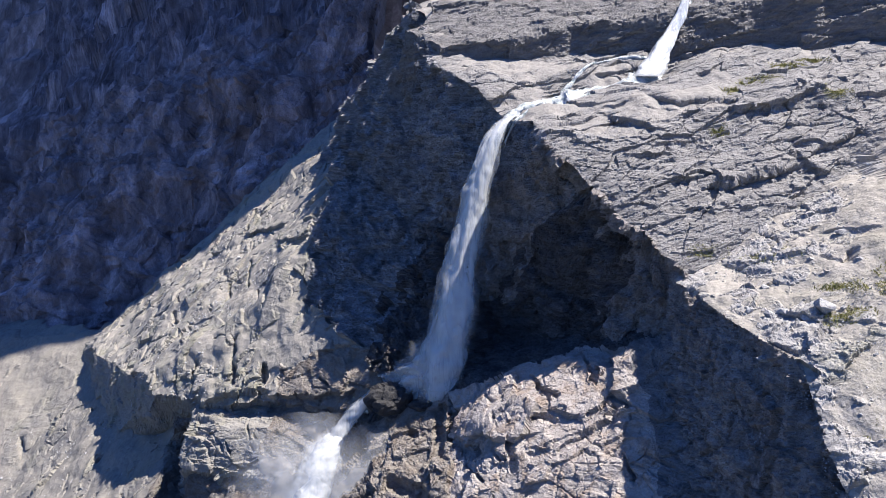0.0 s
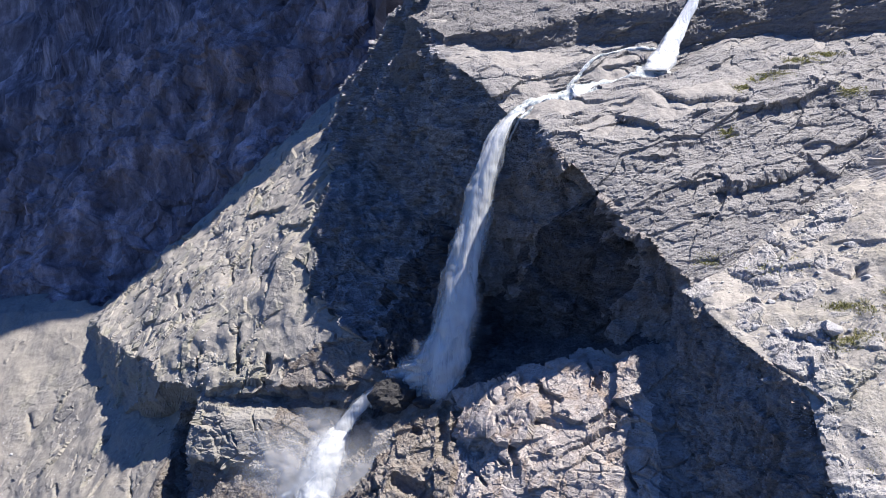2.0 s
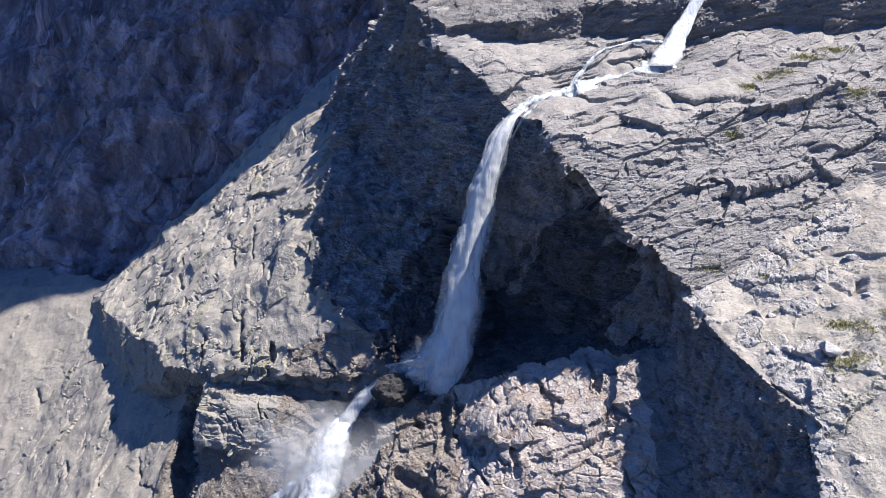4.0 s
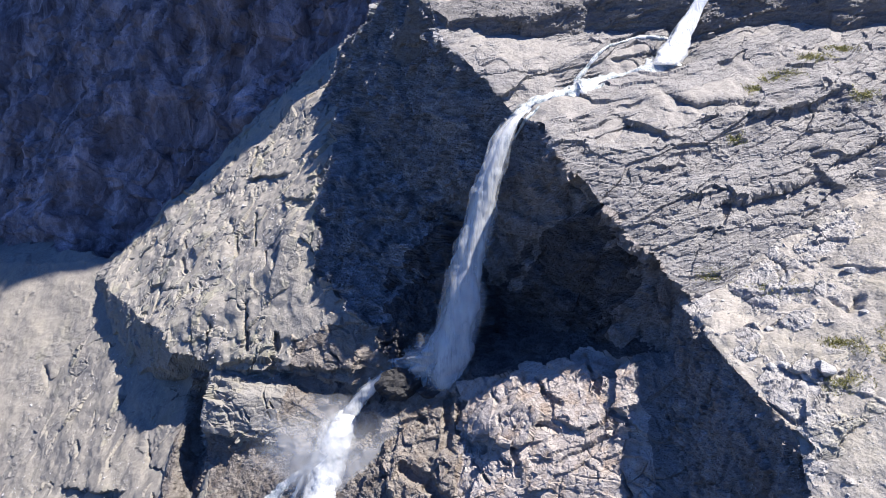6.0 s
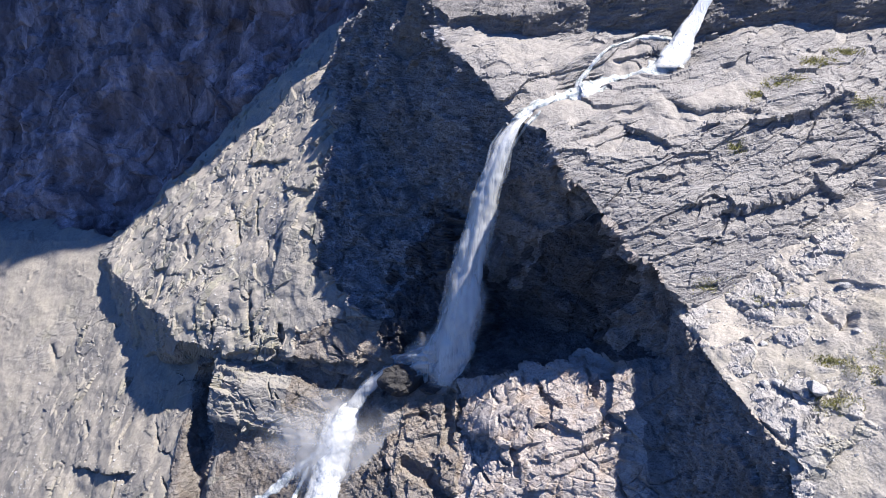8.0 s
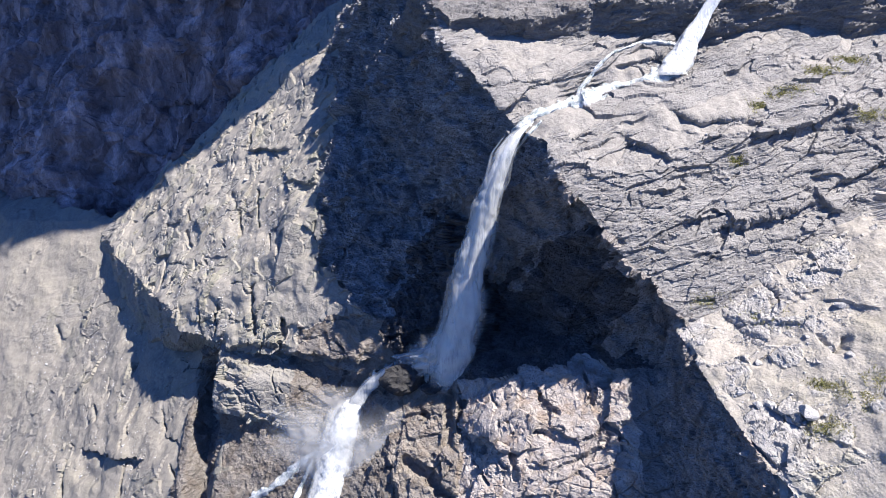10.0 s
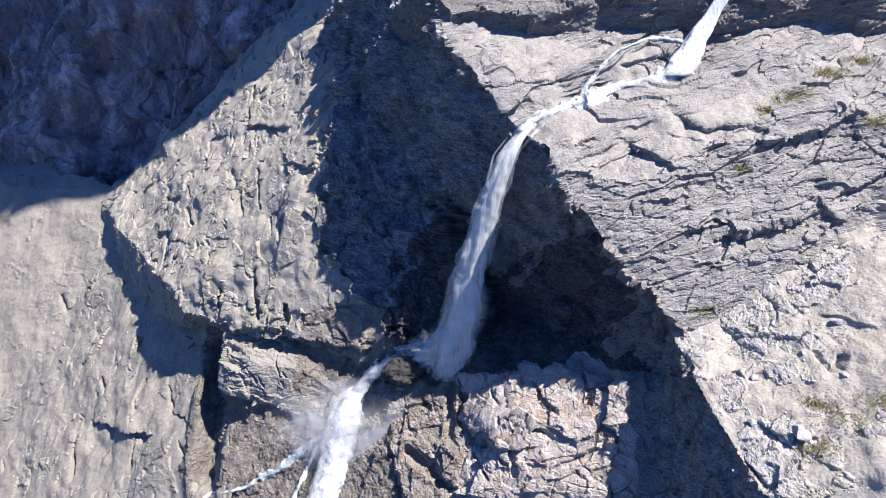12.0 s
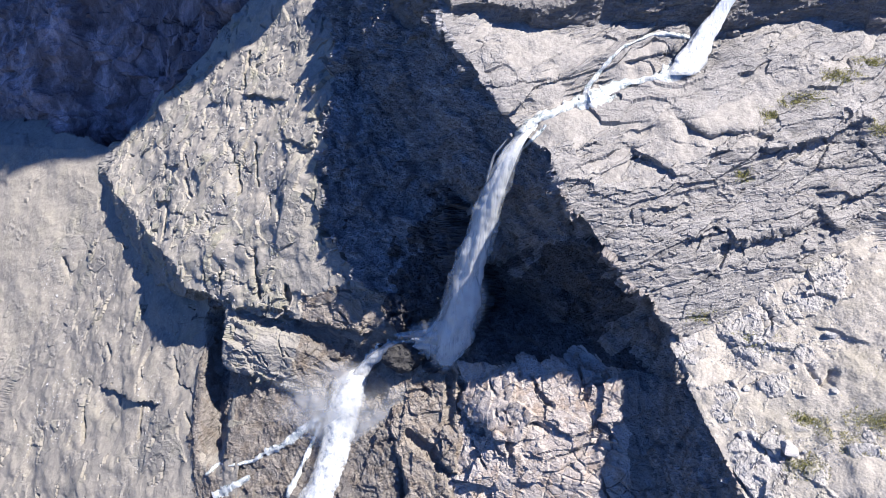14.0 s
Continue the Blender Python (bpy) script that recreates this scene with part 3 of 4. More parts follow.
# ---- water ----
def water_material(name, flow, streak, clear, thin=1.0):
    """White water: threads of foam along the flow, with clearer water between."""
    n = Nodes(name)
    p = n.position(flow)
    f = n.noise(p, streak, 6, .65, .3)
    fine = n.noise(n.position(tuple(v * 3 for v in flow)), streak, 4, .6)
    c = n.mix(n.ramp(f, (.35, 0.0), (.6, 1.0)), clear, (.54, .56, .58))
    s = n.surface(c, .35, n.bump(n.math("ADD", f, fine), .6, .3), .4)
    s.inputs["Subsurface Weight"].default_value = .0
    veil = n.add("ShaderNodeAttribute")
    veil.attribute_name = "veil"
    thickness = n.math("MULTIPLY", n.math("MULTIPLY", veil.outputs["Fac"], thin), n.ramp(n.math("ADD", n.math("MULTIPLY", f, .7), n.math("MULTIPLY", fine, .3)), (.32, .3), (.52, 1.0)))
    thickness = n.math("MINIMUM", thickness, 1.0)
    t, m = n.add("ShaderNodeBsdfTransparent"), n.add("ShaderNodeMixShader")
    n.link(thickness, m.inputs[0])
    n.link(t.outputs[0], m.inputs[1])
    n.link(s.outputs[0], m.inputs[2])
    n.link(m.outputs[0], n.out.inputs[0])
    return n.mat


M_fall = water_material("falling_water", (1.1, 1.1, .13), 1.0, (.49, .53, .58), 2.4)
M_veil = water_material("water_veil", (.8, .8, .12), 1.0, (.50, .54, .60), .8)
M_stream = water_material("stream_water", (.8, .8, .55), 1.7, (.22, .27, .29), 1.5)


def smooth_line(line, n):
    """n places along a smooth curve through the given ones, with whatever else each row holds."""
    pts = np.array(line, float)
    t = np.concatenate([[0], np.cumsum(np.linalg.norm(np.diff(pts[:, :3], axis=0), axis=1))])
    u = np.linspace(0, t[-1], n)
    out = np.stack([np.interp(u, t, pts[:, k]) for k in range(pts.shape[1])], 1)
    for _ in range(max(2, n // 24)):
        out[1:-1] = (out[:-2] + 2 * out[1:-1] + out[2:]) / 4
    return out


def strip_faces(rows, cols, closed=False):
    i = np.arange(rows * cols).reshape(rows, cols)
    j = np.roll(i, -1, 1) if closed else i[:, 1:]
    i = i if closed else i[:, :-1]
    return np.stack([i[:-1].ravel(), j[:-1].ravel(), j[1:].ravel(), i[1:].ravel()], 1)


def veiled(me, values):
    me.attributes.new("veil", "FLOAT", "POINT").data.foreach_set("value", np.ascontiguousarray(values, np.float32))
    return me


def under(ob, parent):
    ob.parent = parent
    return ob


def falling(name, line, material, parent, seed, flat=.45, ragged=.25, fade=.12, rows=150, cols=36):
    """A column of falling water along rows of (x, y, z, width), oval across, ragged along its length and thin at its edges."""
    c = smooth_line(line, rows)
    ang = np.linspace(0, 2 * np.pi, cols, endpoint=False)
    ca, sa = np.cos(ang), np.sin(ang)
    k = np.arange(rows)[:, None]
    p = np.stack([ca[None] * 1.6 + 0 * k, sa[None] * 1.6 + 0 * k, k * .07 + 0 * ca[None]], -1).reshape(-1, 3)
    r = 1 + ragged * fractal(p, 1.0, seed, 3).reshape(rows, cols)
    half = c[:, 3][:, None] / 2
    out = np.stack([c[:, 0][:, None] + half * r * ca, c[:, 1][:, None] + half * r * sa * flat, c[:, 2][:, None] + 0 * ca[None]], -1)
    veil = (1 - np.abs(ca) ** 4 * .8)[None] * np.minimum(1, np.minimum(k / (rows * fade), (rows - 1 - k) / (rows * fade)) + .15)
    me = mesh_from(name, placed(out.reshape(-1, 3)), strip_faces(rows, cols, True), [material])
    return under(new(name, veiled(me, veil.ravel())), parent)


def running(name, line, material, parent, seed, lift=.3, cols=15, step=.22):
    """Water running over the rock along rows of (x, y, z, width)."""
    pts = np.array(line, float)
    n = int(np.linalg.norm(np.diff(pts[:, :3], axis=0), axis=1).sum() / step)
    c = smooth_line(line, n)
    a, b, _ = from_site(c[:, 0], c[:, 1], c[:, 2])
    da, db = np.gradient(a), np.gradient(b)
    l = np.hypot(da, db) + 1e-6
    u = np.linspace(-1, 1, cols)[None]
    wob = fractal(np.stack([np.arange(n) * step, np.zeros(n), np.zeros(n)], 1), 2.2, seed, 3)
    half = (c[:, 3] / 2 * (1 + .35 * wob) * (1.45 if name == "rill" else 1.0))[:, None]
    edge = .4 * swell(np.stack([np.repeat(np.arange(n) * step / .7, cols), np.tile(u[0], n) * 3, np.zeros(n * cols)], 1), seed + 3).reshape(n, cols)
    aa = a[:, None] + half * (u + edge * np.abs(u)) * (-db / l)[:, None]
    bb = b[:, None] + half * (u + edge * np.abs(u)) * (da / l)[:, None]
    g = ground_depth(aa, bb)
    mid = np.percentile(g, 35, axis=1)
    for _ in range(4):
        mid[1:-1] = (mid[:-2] + mid[1:-1] + mid[2:]) / 3
    q = np.stack([aa.ravel(), bb.ravel(), g.ravel()], 1)
    cc = np.minimum(mid[:, None], g + .15) - lift * (1 - np.abs(u) ** 2.5 * 1.5) - .08 * fractal(q, .7, seed + 8, 3).reshape(n, cols)
    veil = (1 - np.abs(u) ** 3 * .9) * np.ones((n, 1))
    me = mesh_from(name, placed(to_site(aa, bb, cc).reshape(-1, 3)), strip_faces(n, cols), [material])
    return under(new(name, veiled(me, veil.ravel())), parent)


M_drop = Nodes("spray")
M_drop_s = M_drop.surface((.56, .58, .6), .5, None, .3)
M_drop_t, M_drop_m = M_drop.add("ShaderNodeBsdfTransparent"), M_drop.add("ShaderNodeMixShader")
M_drop_m.inputs[0].default_value = .34
M_drop.link(M_drop_t.outputs[0], M_drop_m.inputs[1])
M_drop.link(M_drop_s.outputs[0], M_drop_m.inputs[2])
M_drop.link(M_drop_m.outputs[0], M_drop.out.inputs[0])
M_drop = M_drop.mat


def spray(name, clouds, parent, seed, size=(.03, .09)):
    """Flying drops in clouds of (x, y, z, spread right, spread deep, spread up, count)."""
    rng = np.random.default_rng(seed)
    at = []
    for x, y, z, sx, sy, sz, count in clouds:
        p = np.clip(rng.normal(size=(int(count * 1.6), 3)), -2.6, 2.6) * (sx, sy, sz) + (x, y, z)
        keep = fractal(p, 3.2, seed, 3) + .6 * rng.normal(size=len(p)) > .15
        at.append(p[keep][:count])
    at = np.concatenate(at)
    r = rng.uniform(*size, (len(at), 1, 1)) * rng.uniform(.6, 1.4, (len(at), 1, 1))
    base = np.array([(1, 1, 1), (1, -1, -1), (-1, 1, -1), (-1, -1, 1)], float) / 1.7
    v = at[:, None] + r * (base[None] + rng.normal(size=(len(at), 4, 3)) * .3)
    f = (np.arange(len(at))[:, None, None] * 4 + np.array([(0, 1, 2), (0, 3, 1), (0, 2, 3), (1, 3, 2)])[None]).reshape(-1, 3)
    ob = new(name, mesh_from(name, placed(v.reshape(-1, 3)), f, [M_drop]))
    return under(tagged(ob, kind="stuff"), parent)


def mist_material():
    """Fine spray hanging in the air: thin, uneven, lit from all sides."""
    n = Nodes("mist")
    p = n.position()
    body = n.noise(p, .22, 3, .5, .2)
    fine = n.noise(p, .7, 3, .5)
    veil = n.add("ShaderNodeAttribute")
    veil.attribute_name = "veil"
    a = n.math("MULTIPLY", n.ramp(n.math("ADD", n.math("MULTIPLY", body, .85), n.math("MULTIPLY", fine, .15)), (.2, .35), (.8, 1.0)), veil.outputs["Fac"])
    d, l, t = n.add("ShaderNodeBsdfDiffuse"), n.add("ShaderNodeBsdfTranslucent"), n.add("ShaderNodeBsdfTransparent")
    for k in (d, l):
        k.inputs[0].default_value = (.70, .72, .74, 1)
    both, m = n.add("ShaderNodeMixShader"), n.add("ShaderNodeMixShader")
    both.inputs[0].default_value = .15
    n.link(d.outputs[0], both.inputs[1])
    n.link(l.outputs[0], both.inputs[2])
    n.link(a, m.inputs[0])
    n.link(t.outputs[0], m.inputs[1])
    n.link(both.outputs[0], m.inputs[2])
    n.link(m.outputs[0], n.out.inputs[0])
    return n.mat


M_mist = mist_material()


def mist(name, puffs, parent, seed, dense=.5):
    """Hanging spray: a billowing front for each of (x, y, z, right, deep, up), thinning out to nothing at its rim."""
    u, v = np.meshgrid(np.linspace(-1, 1, 49), np.linspace(-1, 1, 49))
    r = np.minimum(np.hypot(u, v), 1.0)
    bulge = np.sqrt(1 - r ** 2)
    for k, (x, y, z, rx, ry, rz) in enumerate(puffs):
        q = np.stack([u.ravel(), v.ravel(), np.full(u.size, 3.0 * k)], 1)
        lump = fractal(q, .6, seed + 5 * k, 3).reshape(u.shape)
        p = np.stack([x + rx * u * (1 + .2 * lump), y - ry * (bulge + .12 * lump), z + rz * v * (1 + .2 * lump)], -1)
        veil = dense * np.clip(1 - r ** 2, 0, 1) ** 1.3 * np.clip(.85 + .3 * lump, 0, 1.2)
        me = mesh_from(name, placed(p.reshape(-1, 3)), strip_faces(49, 49), [M_mist])
        under(tagged(new(name, veiled(me, veil.ravel())), kind="stuff"), parent)


def thing(name, label, category, group=""):
    return tagged(new(name), label, category, group)


waterfall = thing("waterfall", "tall white waterfall plunging from the cliff lip, blue in shade", "waterfall")
FALL = ((11.6, 111.4, 21.3, .8), (9.6, 109.6, 19.9, 1.3), (8.0, 108.9, 17.2, 2.0), (6.7, 109.1, 13.6, 2.6), (5.5, 109.6, 9.5, 3.0), (4.4, 110.2, 4.6, 3.4), (3.3, 110.8, -.8, 3.7),
        (2.3, 111.4, -7, 4.0), (1.3, 112, -13, 4.6), (.3, 112.6, -18.5, 5.2), (-.6, 113, -24.4, 5.0))
falling("water_column", FALL, M_fall, waterfall, 501, .4, .12)
falling("water_veil", [(x - .2, y - .1, z, w * 1.4) for x, y, z, w in FALL], M_veil, waterfall, 502, .55, .3)
falling("water_strand", [(9.2, 110.6, 20.4, .5), (7.4, 110.9, 18, .45), (6.2, 111.2, 14, .5), (5.6, 111.2, 9.5, .6)], M_veil, waterfall, 503, .6, .5, rows=60, cols=14)
falling("water_strand", [(8.0, 111.6, 19.6, .35), (6.0, 112.2, 16.6, .35), (5.2, 112.6, 12.5, .4), (4.9, 112.6, 8, .4)], M_veil, waterfall, 504, .6, .5, rows=60, cols=14)
falling("water_strand", [(-.3, 112.5, -9, .4), (-2.2, 113.5, -14.5, .6), (-4.4, 114.4, -18.5, .7), (-6.8, 115.2, -21, .6)], M_veil, waterfall, 505, .6, .6, rows=60, cols=14)
falling("splash", [(1.0, 112.2, -14.5, 2.5), (-1.2, 113.5, -18.0, 6.5), (-4.0, 115.5, -21, 10.5), (-5.5, 116.2, -23.4, 11)], M_veil, waterfall, 506, .4, .5, .2, 60, 36)
mist("mist", ((-3.4, 116.8, -20.6, 5.0, 1.2, 3.4), (-1.6, 113.4, -18.2, 4.6, 1.4, 5.4), (2.2, 110.8, -9, 3.4, 1.2, 11.0)), waterfall, 551, 1.0)
spray("spray", ((-2, 113, -20.5, 2.4, 1.2, 1.8, 4000), (1.5, 111.8, -12, 1.6, 1.0, 4.5, 2500)), waterfall, 31, (.02, .05))

lower = thing("lower_cascade", "white cascade leaping from the foot of the fall into the gully", "waterfall")
running("chute", ((-4, 115.5, -23.6, 3.4), (-9, 117.2, -24.0, 3.0), (-12.8, 118.6, -25.6, 2.4), (-15.5, 119.4, -28.4, 2.2), (-17.8, 119.4, -32, 2.8)), M_stream, lower, 511, .7)
falling("chute_water", ((-7.0, 116.2, -22.0, 1.6), (-10.6, 117.4, -23.4, 2.8), (-13.6, 118.0, -26.0, 3.2), (-16.2, 118.4, -29.2, 3.2), (-18.2, 118.2, -32.4, 3.4)), M_veil, lower, 514, .5, .25, rows=70, cols=18)
JET = ((-18.2, 118.6, -31.2, 3.4), (-19.0, 117.2, -32.6, 4.6), (-19.9, 115.6, -35.5, 4.8), (-20.8, 113.6, -39.5, 4.7), (-21.9, 110.9, -43.6, 4.5), (-23.6, 107.3, -48.6, 4.6), (-27, 104.6, -53, 5.2))
falling("jet", JET, M_fall, lower, 512, .5, .04, .05, rows=220, cols=48)
falling("jet_veil", [(x - .4, y - .2, z, w * 1.45) for x, y, z, w in JET], M_veil, lower, 513, .6, .14)
mist("mist", ((-20.5, 117.2, -31.5, 8.0, 1.0, 5.0), (-27.0, 116.4, -35.5, 9.0, 1.6, 6.5), (-24.0, 114.4, -38.0, 12.0, 1.8, 9.5), (-12.5, 112.8, -37.5, 9.0, 1.8, 9.5), (-16.0, 111.8, -41.0, 9.0, 1.6, 9.0)), lower, 561, .58)
spray("spray", ((-19, 116.2, -34.5, 2.4, 1.4, 2.2, 5000), (-22.5, 114.5, -38, 3.2, 1.8, 3.0, 5000)), lower, 32, (.02, .05))

rills = thing("gully_rills", "thin white rills spreading over the wet gully rock", "stream")
running("rill", ((-22.5, 117.5, -38.5, .8), (-25.2, 116.6, -40.7, 1.0), (-29.4, 116.4, -44.3, 1.1), (-34.4, 116, -48.6, 1.4), (-38.3, 116.8, -51.1, 1.2)), M_stream, rills, 521, .5)
running("rill", ((-26, 116, -42.2, .6), (-27.6, 114, -45.4, .7), (-29, 112, -47.6, .7), (-32.2, 107.5, -53.7, 1.0)), M_stream, rills, 522, .5)
running("rill", ((-38.3, 116.8, -51.1, .8), (-41, 117.5, -54, .5), (-46, 119, -56.5, .5), (-50, 120.6, -58.6, .5), (-53, 120, -61, .8)), M_stream, rills, 523, .45)
running("rill", ((-41.5, 115.2, -56, .6), (-43.3, 114.6, -57, 1.2), (-47, 114.8, -60, 1.6), (-50.1, 114.8, -62.4, 2.2)), M_stream, rills, 524, .5)

stream = thing("upper_stream", "foaming white mountain stream running down to the cliff lip", "stream")
running("run", ((50, 127.5, 49, 2.0), (46, 125.4, 46, 1.8), (43, 122.6, 43.4, 1.6), (41, 120.6, 41.5, 2.0)), M_stream, stream, 531, .55)
running("run", ((36.6, 117.4, 30.8, 3.2), (34.2, 115.0, 28.6, 4.4), (31.6, 114.4, 28.1, 3.0), (30.1, 114.2, 27.9, 1.9), (25.3, 114.5, 27.5, 1.7), (22.0, 112.8, 25.9, 2.6), (20, 112.4, 25.5, 3.4)), M_stream, stream, 532, .45)
running("run", ((23.4, 113.4, 26.2, 2.0), (20.6, 112.4, 25.4, 3.8), (17.4, 112.2, 25.2, 3.0), (16.0, 111.4, 24.4, 2.0), (12.7, 110.6, 23.4, 1.8), (10.6, 109.6, 22.2, 1.9), (9.4, 109.6, 20.2, 2.0)), M_stream, stream, 533, .5)
falling("cascade", ((41.4, 119, 43, 1.4), (40.2, 118.7, 39.6, 2.0), (38.4, 118.3, 36.2, 2.6), (36.4, 117.3, 32.8, 3.6), (34.4, 116.1, 29.8, 4.6), (33.2, 115.4, 28.2, 5.0)), M_fall, stream, 536, .35, .2, .16, rows=110, cols=30)
running("side_run", ((35.5, 119, 32.6, 1.2), (32, 120, 33, .9), (29.3, 120.1, 32.7, .6), (24.9, 118.7, 31.1, .45), (21.8, 116.2, 28.8, .6), (19.9, 114.1, 26.9, .9), (19.2, 112.8, 25.6, 1.2)), M_stream, stream, 534, .3)
running("side_run", ((13.4, 110.2, 22.2, .4), (11.8, 109.2, 20.8, .7), (9.8, 108.9, 19, .7)), M_stream, stream, 535, .3)


# ---- stones, boulders and grass ----
def stone_mesh(name, seed, material, corners=22):
    """An angular broken stone about a metre across."""
    r = np.random.default_rng(seed)
    p = r.normal(size=(corners, 3))
    p *= (r.uniform(.42, .56, (corners, 1)) / np.linalg.norm(p, axis=1, keepdims=True)) * (1.1, .95, .75)
    bm = bmesh.new()
    vs = [bm.verts.new(q) for q in p]
    hull = bmesh.ops.convex_hull(bm, input=vs)
    bmesh.ops.delete(bm, geom=[v for v in set(hull["geom_interior"]) | set(hull["geom_unused"]) if isinstance(v, bmesh.types.BMVert)], context="VERTS")
    bmesh.ops.bevel(bm, geom=bm.edges[:], offset=.02, segments=1, affect="EDGES")
    me = bpy.data.meshes.new(name)
    bm.to_mesh(me)
    bm.free()
    me.materials.append(material)
    return me


def worn_mesh(name, seed, material):
    """A broken boulder about a metre across, with many small faces."""
    bm = bmesh.new()
    bmesh.ops.create_icosphere(bm, subdivisions=4, radius=.5)
    p = np.array([v.co for v in bm.verts])
    h, g = facets(p + 20 + seed * 3, (.42, .38, .34), seed)
    h2, _ = facets(p + 50, (.16, .15, .13), seed + 9)
    k = 1 + .17 * h + .06 * h2 - .12 * np.clip(1 - g / .1, 0, 1)
    for v, q, m in zip(bm.verts, p, k):
        v.co = Vector(q * (1.12, .95, .74)) * float(m)
    me = bpy.data.meshes.new(name)
    bm.to_mesh(me)
    bm.free()
    me.materials.append(material)
    return me


M_stone = rock_material("stone", (0.475, 0.480, 0.495), (0.389, 0.390, 0.402), (0.266, 0.265, 0.275), (20, 10, 0), squeeze=(1.5, 1.5, 1.5), relief=.6)
M_dark_stone = rock_material("wet_stone", (.085, .085, .09), (.055, .055, .058), (.03, .03, .032), (20, 10, 0), squeeze=(1.2, 1.2, 1.2), relief=.7)
rng = np.random.default_rng(77)


def rest(x, y, z):
    """The place on the rock in front of a place in the site frame, along the grid's depth."""
    a, b, _ = from_site(x, y, z)
    return to_site(np.array(a), np.array(b), ground_depth(np.array([a]), np.array([b]))[0])


def put_stone(name, me, site, size, sink=.3, label="", category="", group="", tip=.4):
    w = SITE @ Vector(site)
    ob = new(name, me)
    ob.rotation_euler = Euler((rng.uniform(-tip, tip), rng.uniform(-tip, tip), rng.uniform(0, 6.28) if tip > .2 else .3))
    ob.scale = np.array(size) * rng.uniform(.85, 1.15, 3)
    ob.location = w + Vector((0, -.12 * size[2], .36 * size[2] * (1 - 2 * sink)))
    return tagged(ob, label, category, group)


BIG = [stone_mesh("boulder", 900 + k, M_stone, 16) for k in range(4)]
DARK = [worn_mesh("wet_boulder", 920 + k, M_dark_stone) for k in range(3)]
SMALL = [stone_mesh("stone", 940 + k, M_stone, 12) for k in range(6)]
put_stone("boulder", BIG[0], rest(40.4, 74.8, -6.4), (3.0, 2.4, 2.5), .25, "large pale angular boulder lying on the rubble slope", "boulder")
put_stone("boulder", BIG[1], rest(39.0, 74.2, -6.9), (1.5, 1.3, 1.0), .25, "flat grey boulder beside the largest boulder", "boulder")
for x, y, z, w in ((36.4, 77.6, -7.1, 1.7), (37.6, 77.2, -6.7, 1.4), (34.1, 72.3, -10.3, 1.6), (35.2, 80.5, -7, 1.2), (47, 80.3, -1.7, 1.6), (46, 81.6, -1.6, 1.2),
                   (42.3, 73.7, -5.9, .8), (38.3, 85, -5.3, 1.3), (49.1, 87.5, 1.6, 1.3), (44.2, 86, -2.2, .9)):
    put_stone("boulder", BIG[int(rng.integers(4))], rest(x, y, z), (w, w * .9, w * .8), .35, "pale grey boulder half sunk in the rubble", "boulder", "boulders on the slope")
for x, y, z, w, d, h in ((-8.6, 115.8, -24.6, 7.6, 5.0, 7.0), (-3.4, 113.0, -25.0, 3.6, 2.6, 2.6)):
    put_stone("wet_boulder", DARK[0], (x, y, z), (w, d, h), .45, "dark wet boulder standing at the foot of the fall", "boulder", tip=.1)
for x, y, z, w in ((20.6, 112.2, 25.2, 1.3), (18.0, 112.4, 25.6, 1.2), (33.0, 114.6, 28.2, 1.0)):
    put_stone("wet_boulder", DARK[1], rest(x, y, z), (w, w, w * .8), .15, "dark wet boulder parting the upper stream", "boulder", "boulders in the stream")

FIELDS = ((33, 55, 14, 47, 150), (34, 62, 62, 96, 60), (-62, -36, 44, 92, 40), (-120, -70, 0, 50, 40))
for a0, a1, b0, b1, count in FIELDS:
    for _ in range(count):
        a, b = rng.uniform(a0, a1), rng.uniform(b0, b1)
        c = float(ground_depth(np.array([a]), np.array([b]))[0])
        w = float(rng.uniform(.18, .34) * (1 + 1.6 * rng.random() ** 5)) * (1.0 if a > 0 else 2.0)
        put_stone("stone", SMALL[int(rng.integers(6))], to_site(np.array(a), np.array(b), np.array(c)), (w, w * .9, w * .8), .2,
                  "small pale stone lying loose on the slope", "stone", "loose stones")

# Gravel too small to count.
gravel_at = np.concatenate([np.stack([rng.uniform(a0, a1, n), rng.uniform(b0, b1, n)], 1)
                            for a0, a1, b0, b1, n in ((32, 58, 12, 50, 7000), (-66, -34, 40, 100, 1500), (-130, -66, -4, 56, 2500))])
gc = ground_depth(gravel_at[:, 0], gravel_at[:, 1])
gp = to_site(gravel_at[:, 0], gravel_at[:, 1], gc)
gs = (rng.uniform(.04, .11, len(gp)) * np.where(gravel_at[:, 0] > 0, 1, 2.2))[:, None, None]
octa = np.array([(1, 0, 0), (-1, 0, 0), (0, 1, 0), (0, -1, 0), (0, 0, 1), (0, 0, -1)], float)
gv = gp[:, None] + gs * (octa[None] + rng.normal(size=(len(gp), 6, 3)) * .22)
gf = np.array([(0, 2, 4), (2, 1, 4), (1, 3, 4), (3, 0, 4), (2, 0, 5), (1, 2, 5), (3, 1, 5), (0, 3, 5)])
gf = (np.arange(len(gp))[:, None, None] * 6 + gf[None]).reshape(-1, 3)
tagged(new("gravel", mesh_from("gravel", placed(gv.reshape(-1, 3)), gf, [M_stone], False)), "loose grey gravel strewn over the slopes", "gravel", kind="stuff")


def grass_material():
    n = Nodes("alpine_grass")
    p = n.position()
    c = n.ramp(n.noise(p, 1.2, 4, .6), (.35, (.17, .17, .055)), (.55, (.25, .245, .08)), (.7, (.31, .28, .13)))
    n.link(n.surface(c, .8, None, .2).outputs[0], n.out.inputs[0])
    return n.mat


M_grass = grass_material()


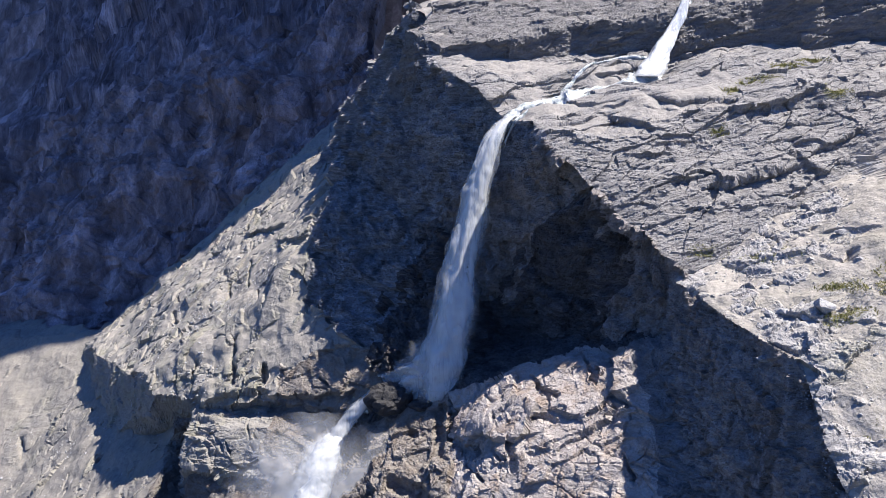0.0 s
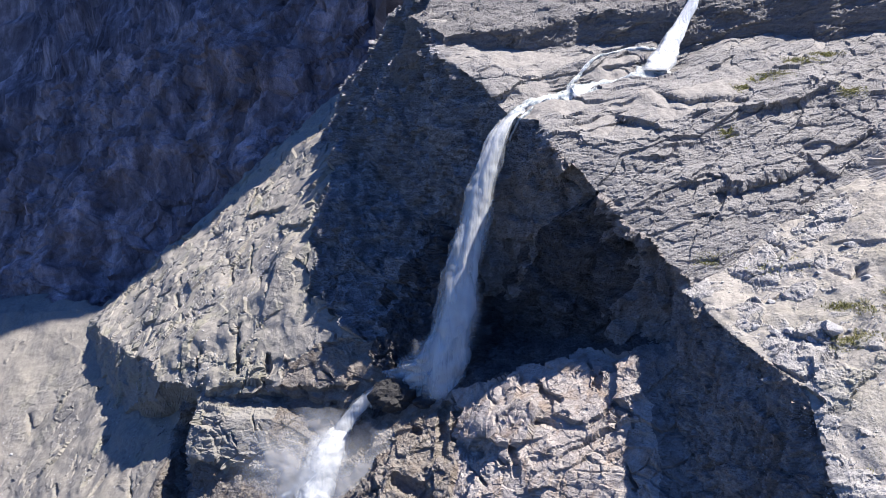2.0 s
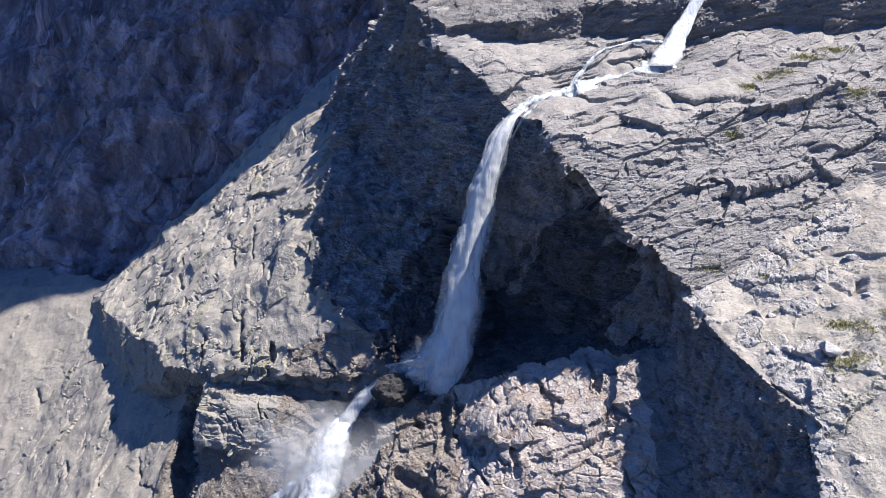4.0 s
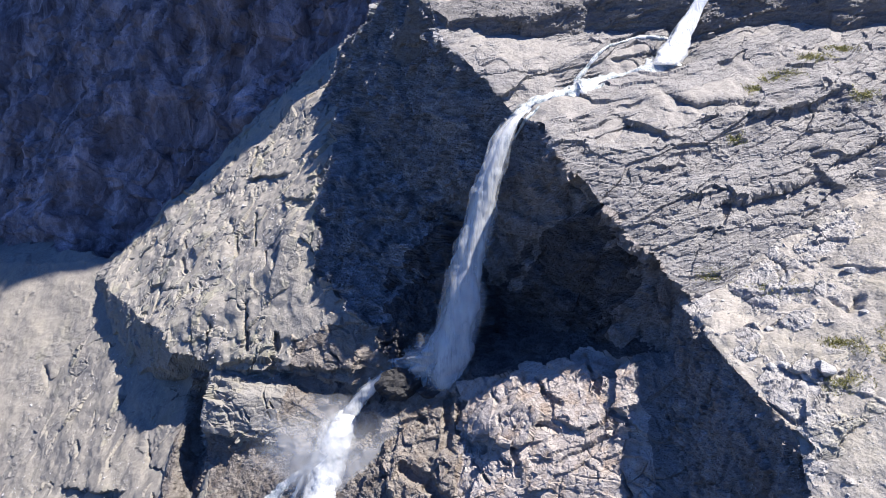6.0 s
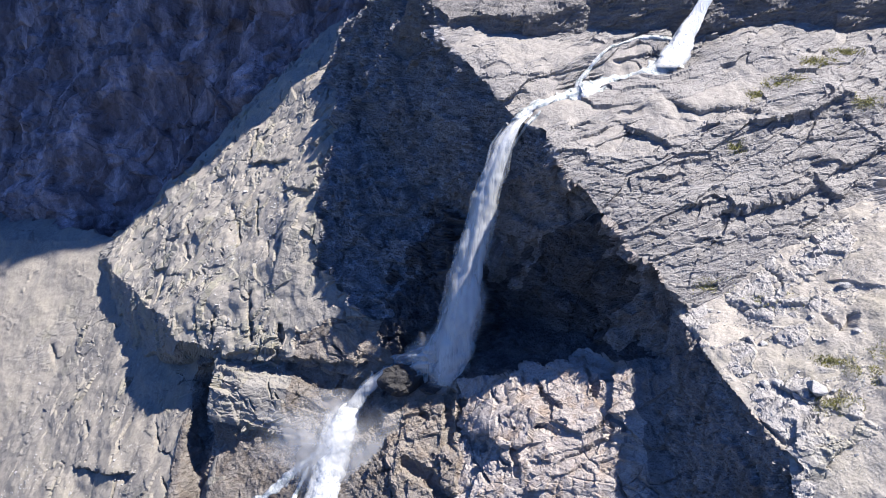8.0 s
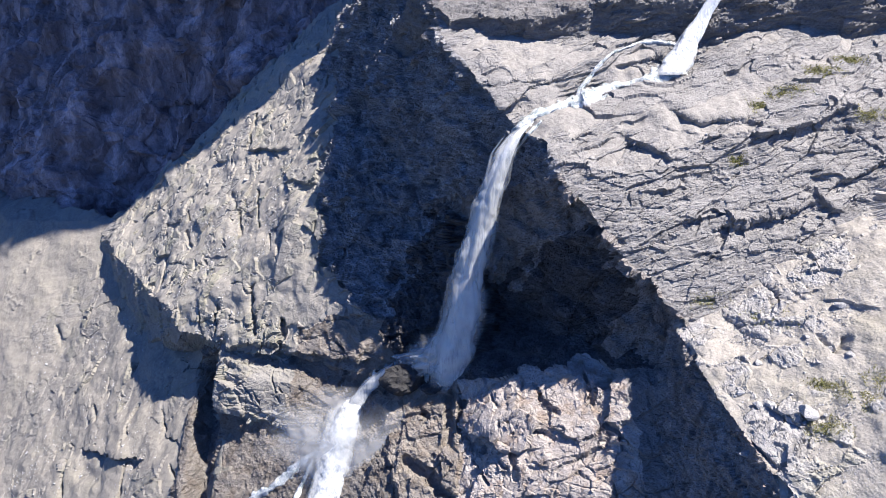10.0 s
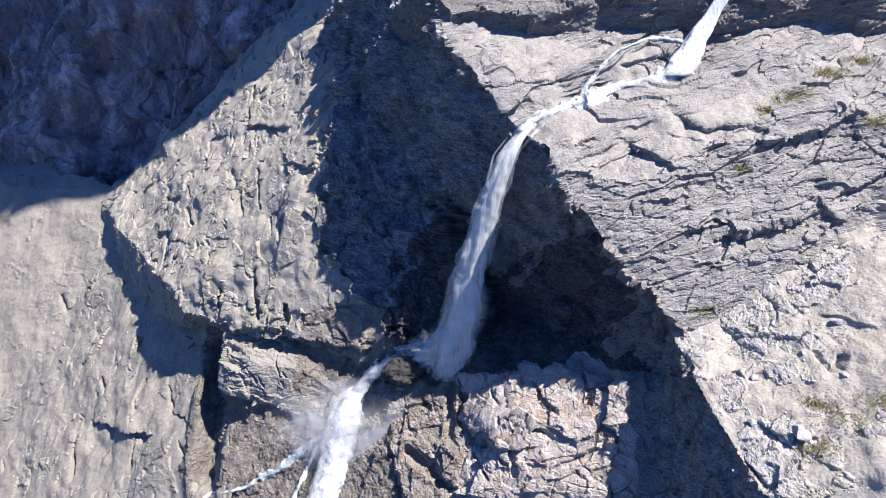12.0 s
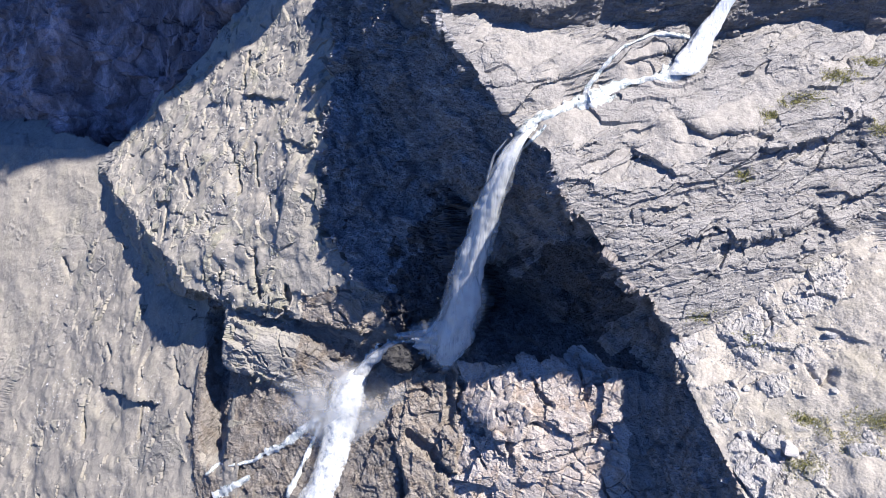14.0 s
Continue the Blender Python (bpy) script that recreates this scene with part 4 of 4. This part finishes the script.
def grass_patch(x, y, z, wide, high, blades, seed, label):
    """A low patch of tussocks: bent blades, thickest in the middle, following the rock under it."""
    r = np.random.default_rng(seed)
    a0, b0, _ = from_site(x, y, z)
    spot = np.clip(r.normal(size=(blades, 2)), -2, 2) * (wide / 2.4, high / 2.4)
    keep = fractal(np.concatenate([spot, np.zeros((blades, 1))], 1), 1.1, seed, 2) > -.25
    spot = spot[keep]
    a, b = a0 + spot[:, 0], b0 + spot[:, 1]
    root = to_site(a, b, ground_depth(a, b) - .02)
    n = len(root)
    tall = r.uniform(.05, .17, (n, 1))
    lean = r.normal(size=(n, 3)) * .1
    side = r.normal(size=(n, 3))
    side = side / np.linalg.norm(side, axis=1, keepdims=True) * .045
    up = np.array([0, -.17, .98])
    mid, tip = root + up * tall * .6 + lean * .5, root + up * tall + lean * 1.6
    v = np.stack([root - side, root + side, mid + side * .8, tip, mid - side * .8], 1)
    f = np.arange(n)[:, None] * 5
    tri = np.concatenate([f + (0, 1, 2), f + (0, 2, 4), f + (4, 2, 3)])
    tagged(new("grass_patch", mesh_from("grass_patch", placed(v.reshape(-1, 3)), tri, [M_grass])), label, "grass", "grass patches", "stuff")


for k, (x, y, z, wide, high, blades) in enumerate((
        (41.3, 89.7, -1.0, 3.4, 2.0, 1600), (43.6, 77.6, -4.1, 2.2, 1.0, 900), (50.0, 75.4, -1.6, 3.6, 2.6, 2200), (52.2, 79.5, 1.0, 3.4, 1.6, 1400), (41.8, 72.6, -6.8, 2.6, 1.8, 1300),
        (35.6, 95.9, -1.6, 3.4, 1.4, 700), (46.6, 67.9, -6.3, 2.6, 1.6, 1200), (45.8, 74.8, -4.0, 2.2, 1.0, 500), (47.2, 72.3, -4.1, 2.6, 1.2, 600),
        (54.5, 112.3, 28.3, 3.0, 1.6, 1800), (59.7, 114.0, 30.1, 3.0, 1.2, 1300), (49.4, 109.8, 25.8, 3.4, 1.6, 1200), (44.8, 108.3, 24.2, 2.0, 1.6, 900),
        (40.6, 101.7, 18.4, 1.6, 1.4, 900), (59.3, 105.6, 23.2, 2.6, 1.6, 1100), (47.2, 109.6, 25.6, 1.6, 1.0, 500), (57.2, 112.0, 28.2, 1.6, 1.0, 500), (40, 63.4, -16.4, 2.0, 1.2, 500))):
    grass_patch(x, y, z, wide, high, blades, 600 + k, "low yellow-green alpine grass patch on the pale rubble")
grass_patch(-37.2, 140.6, -17.4, 2.0, 1.6, 900, 640, "bright green grass tuft on the spur's ledge")
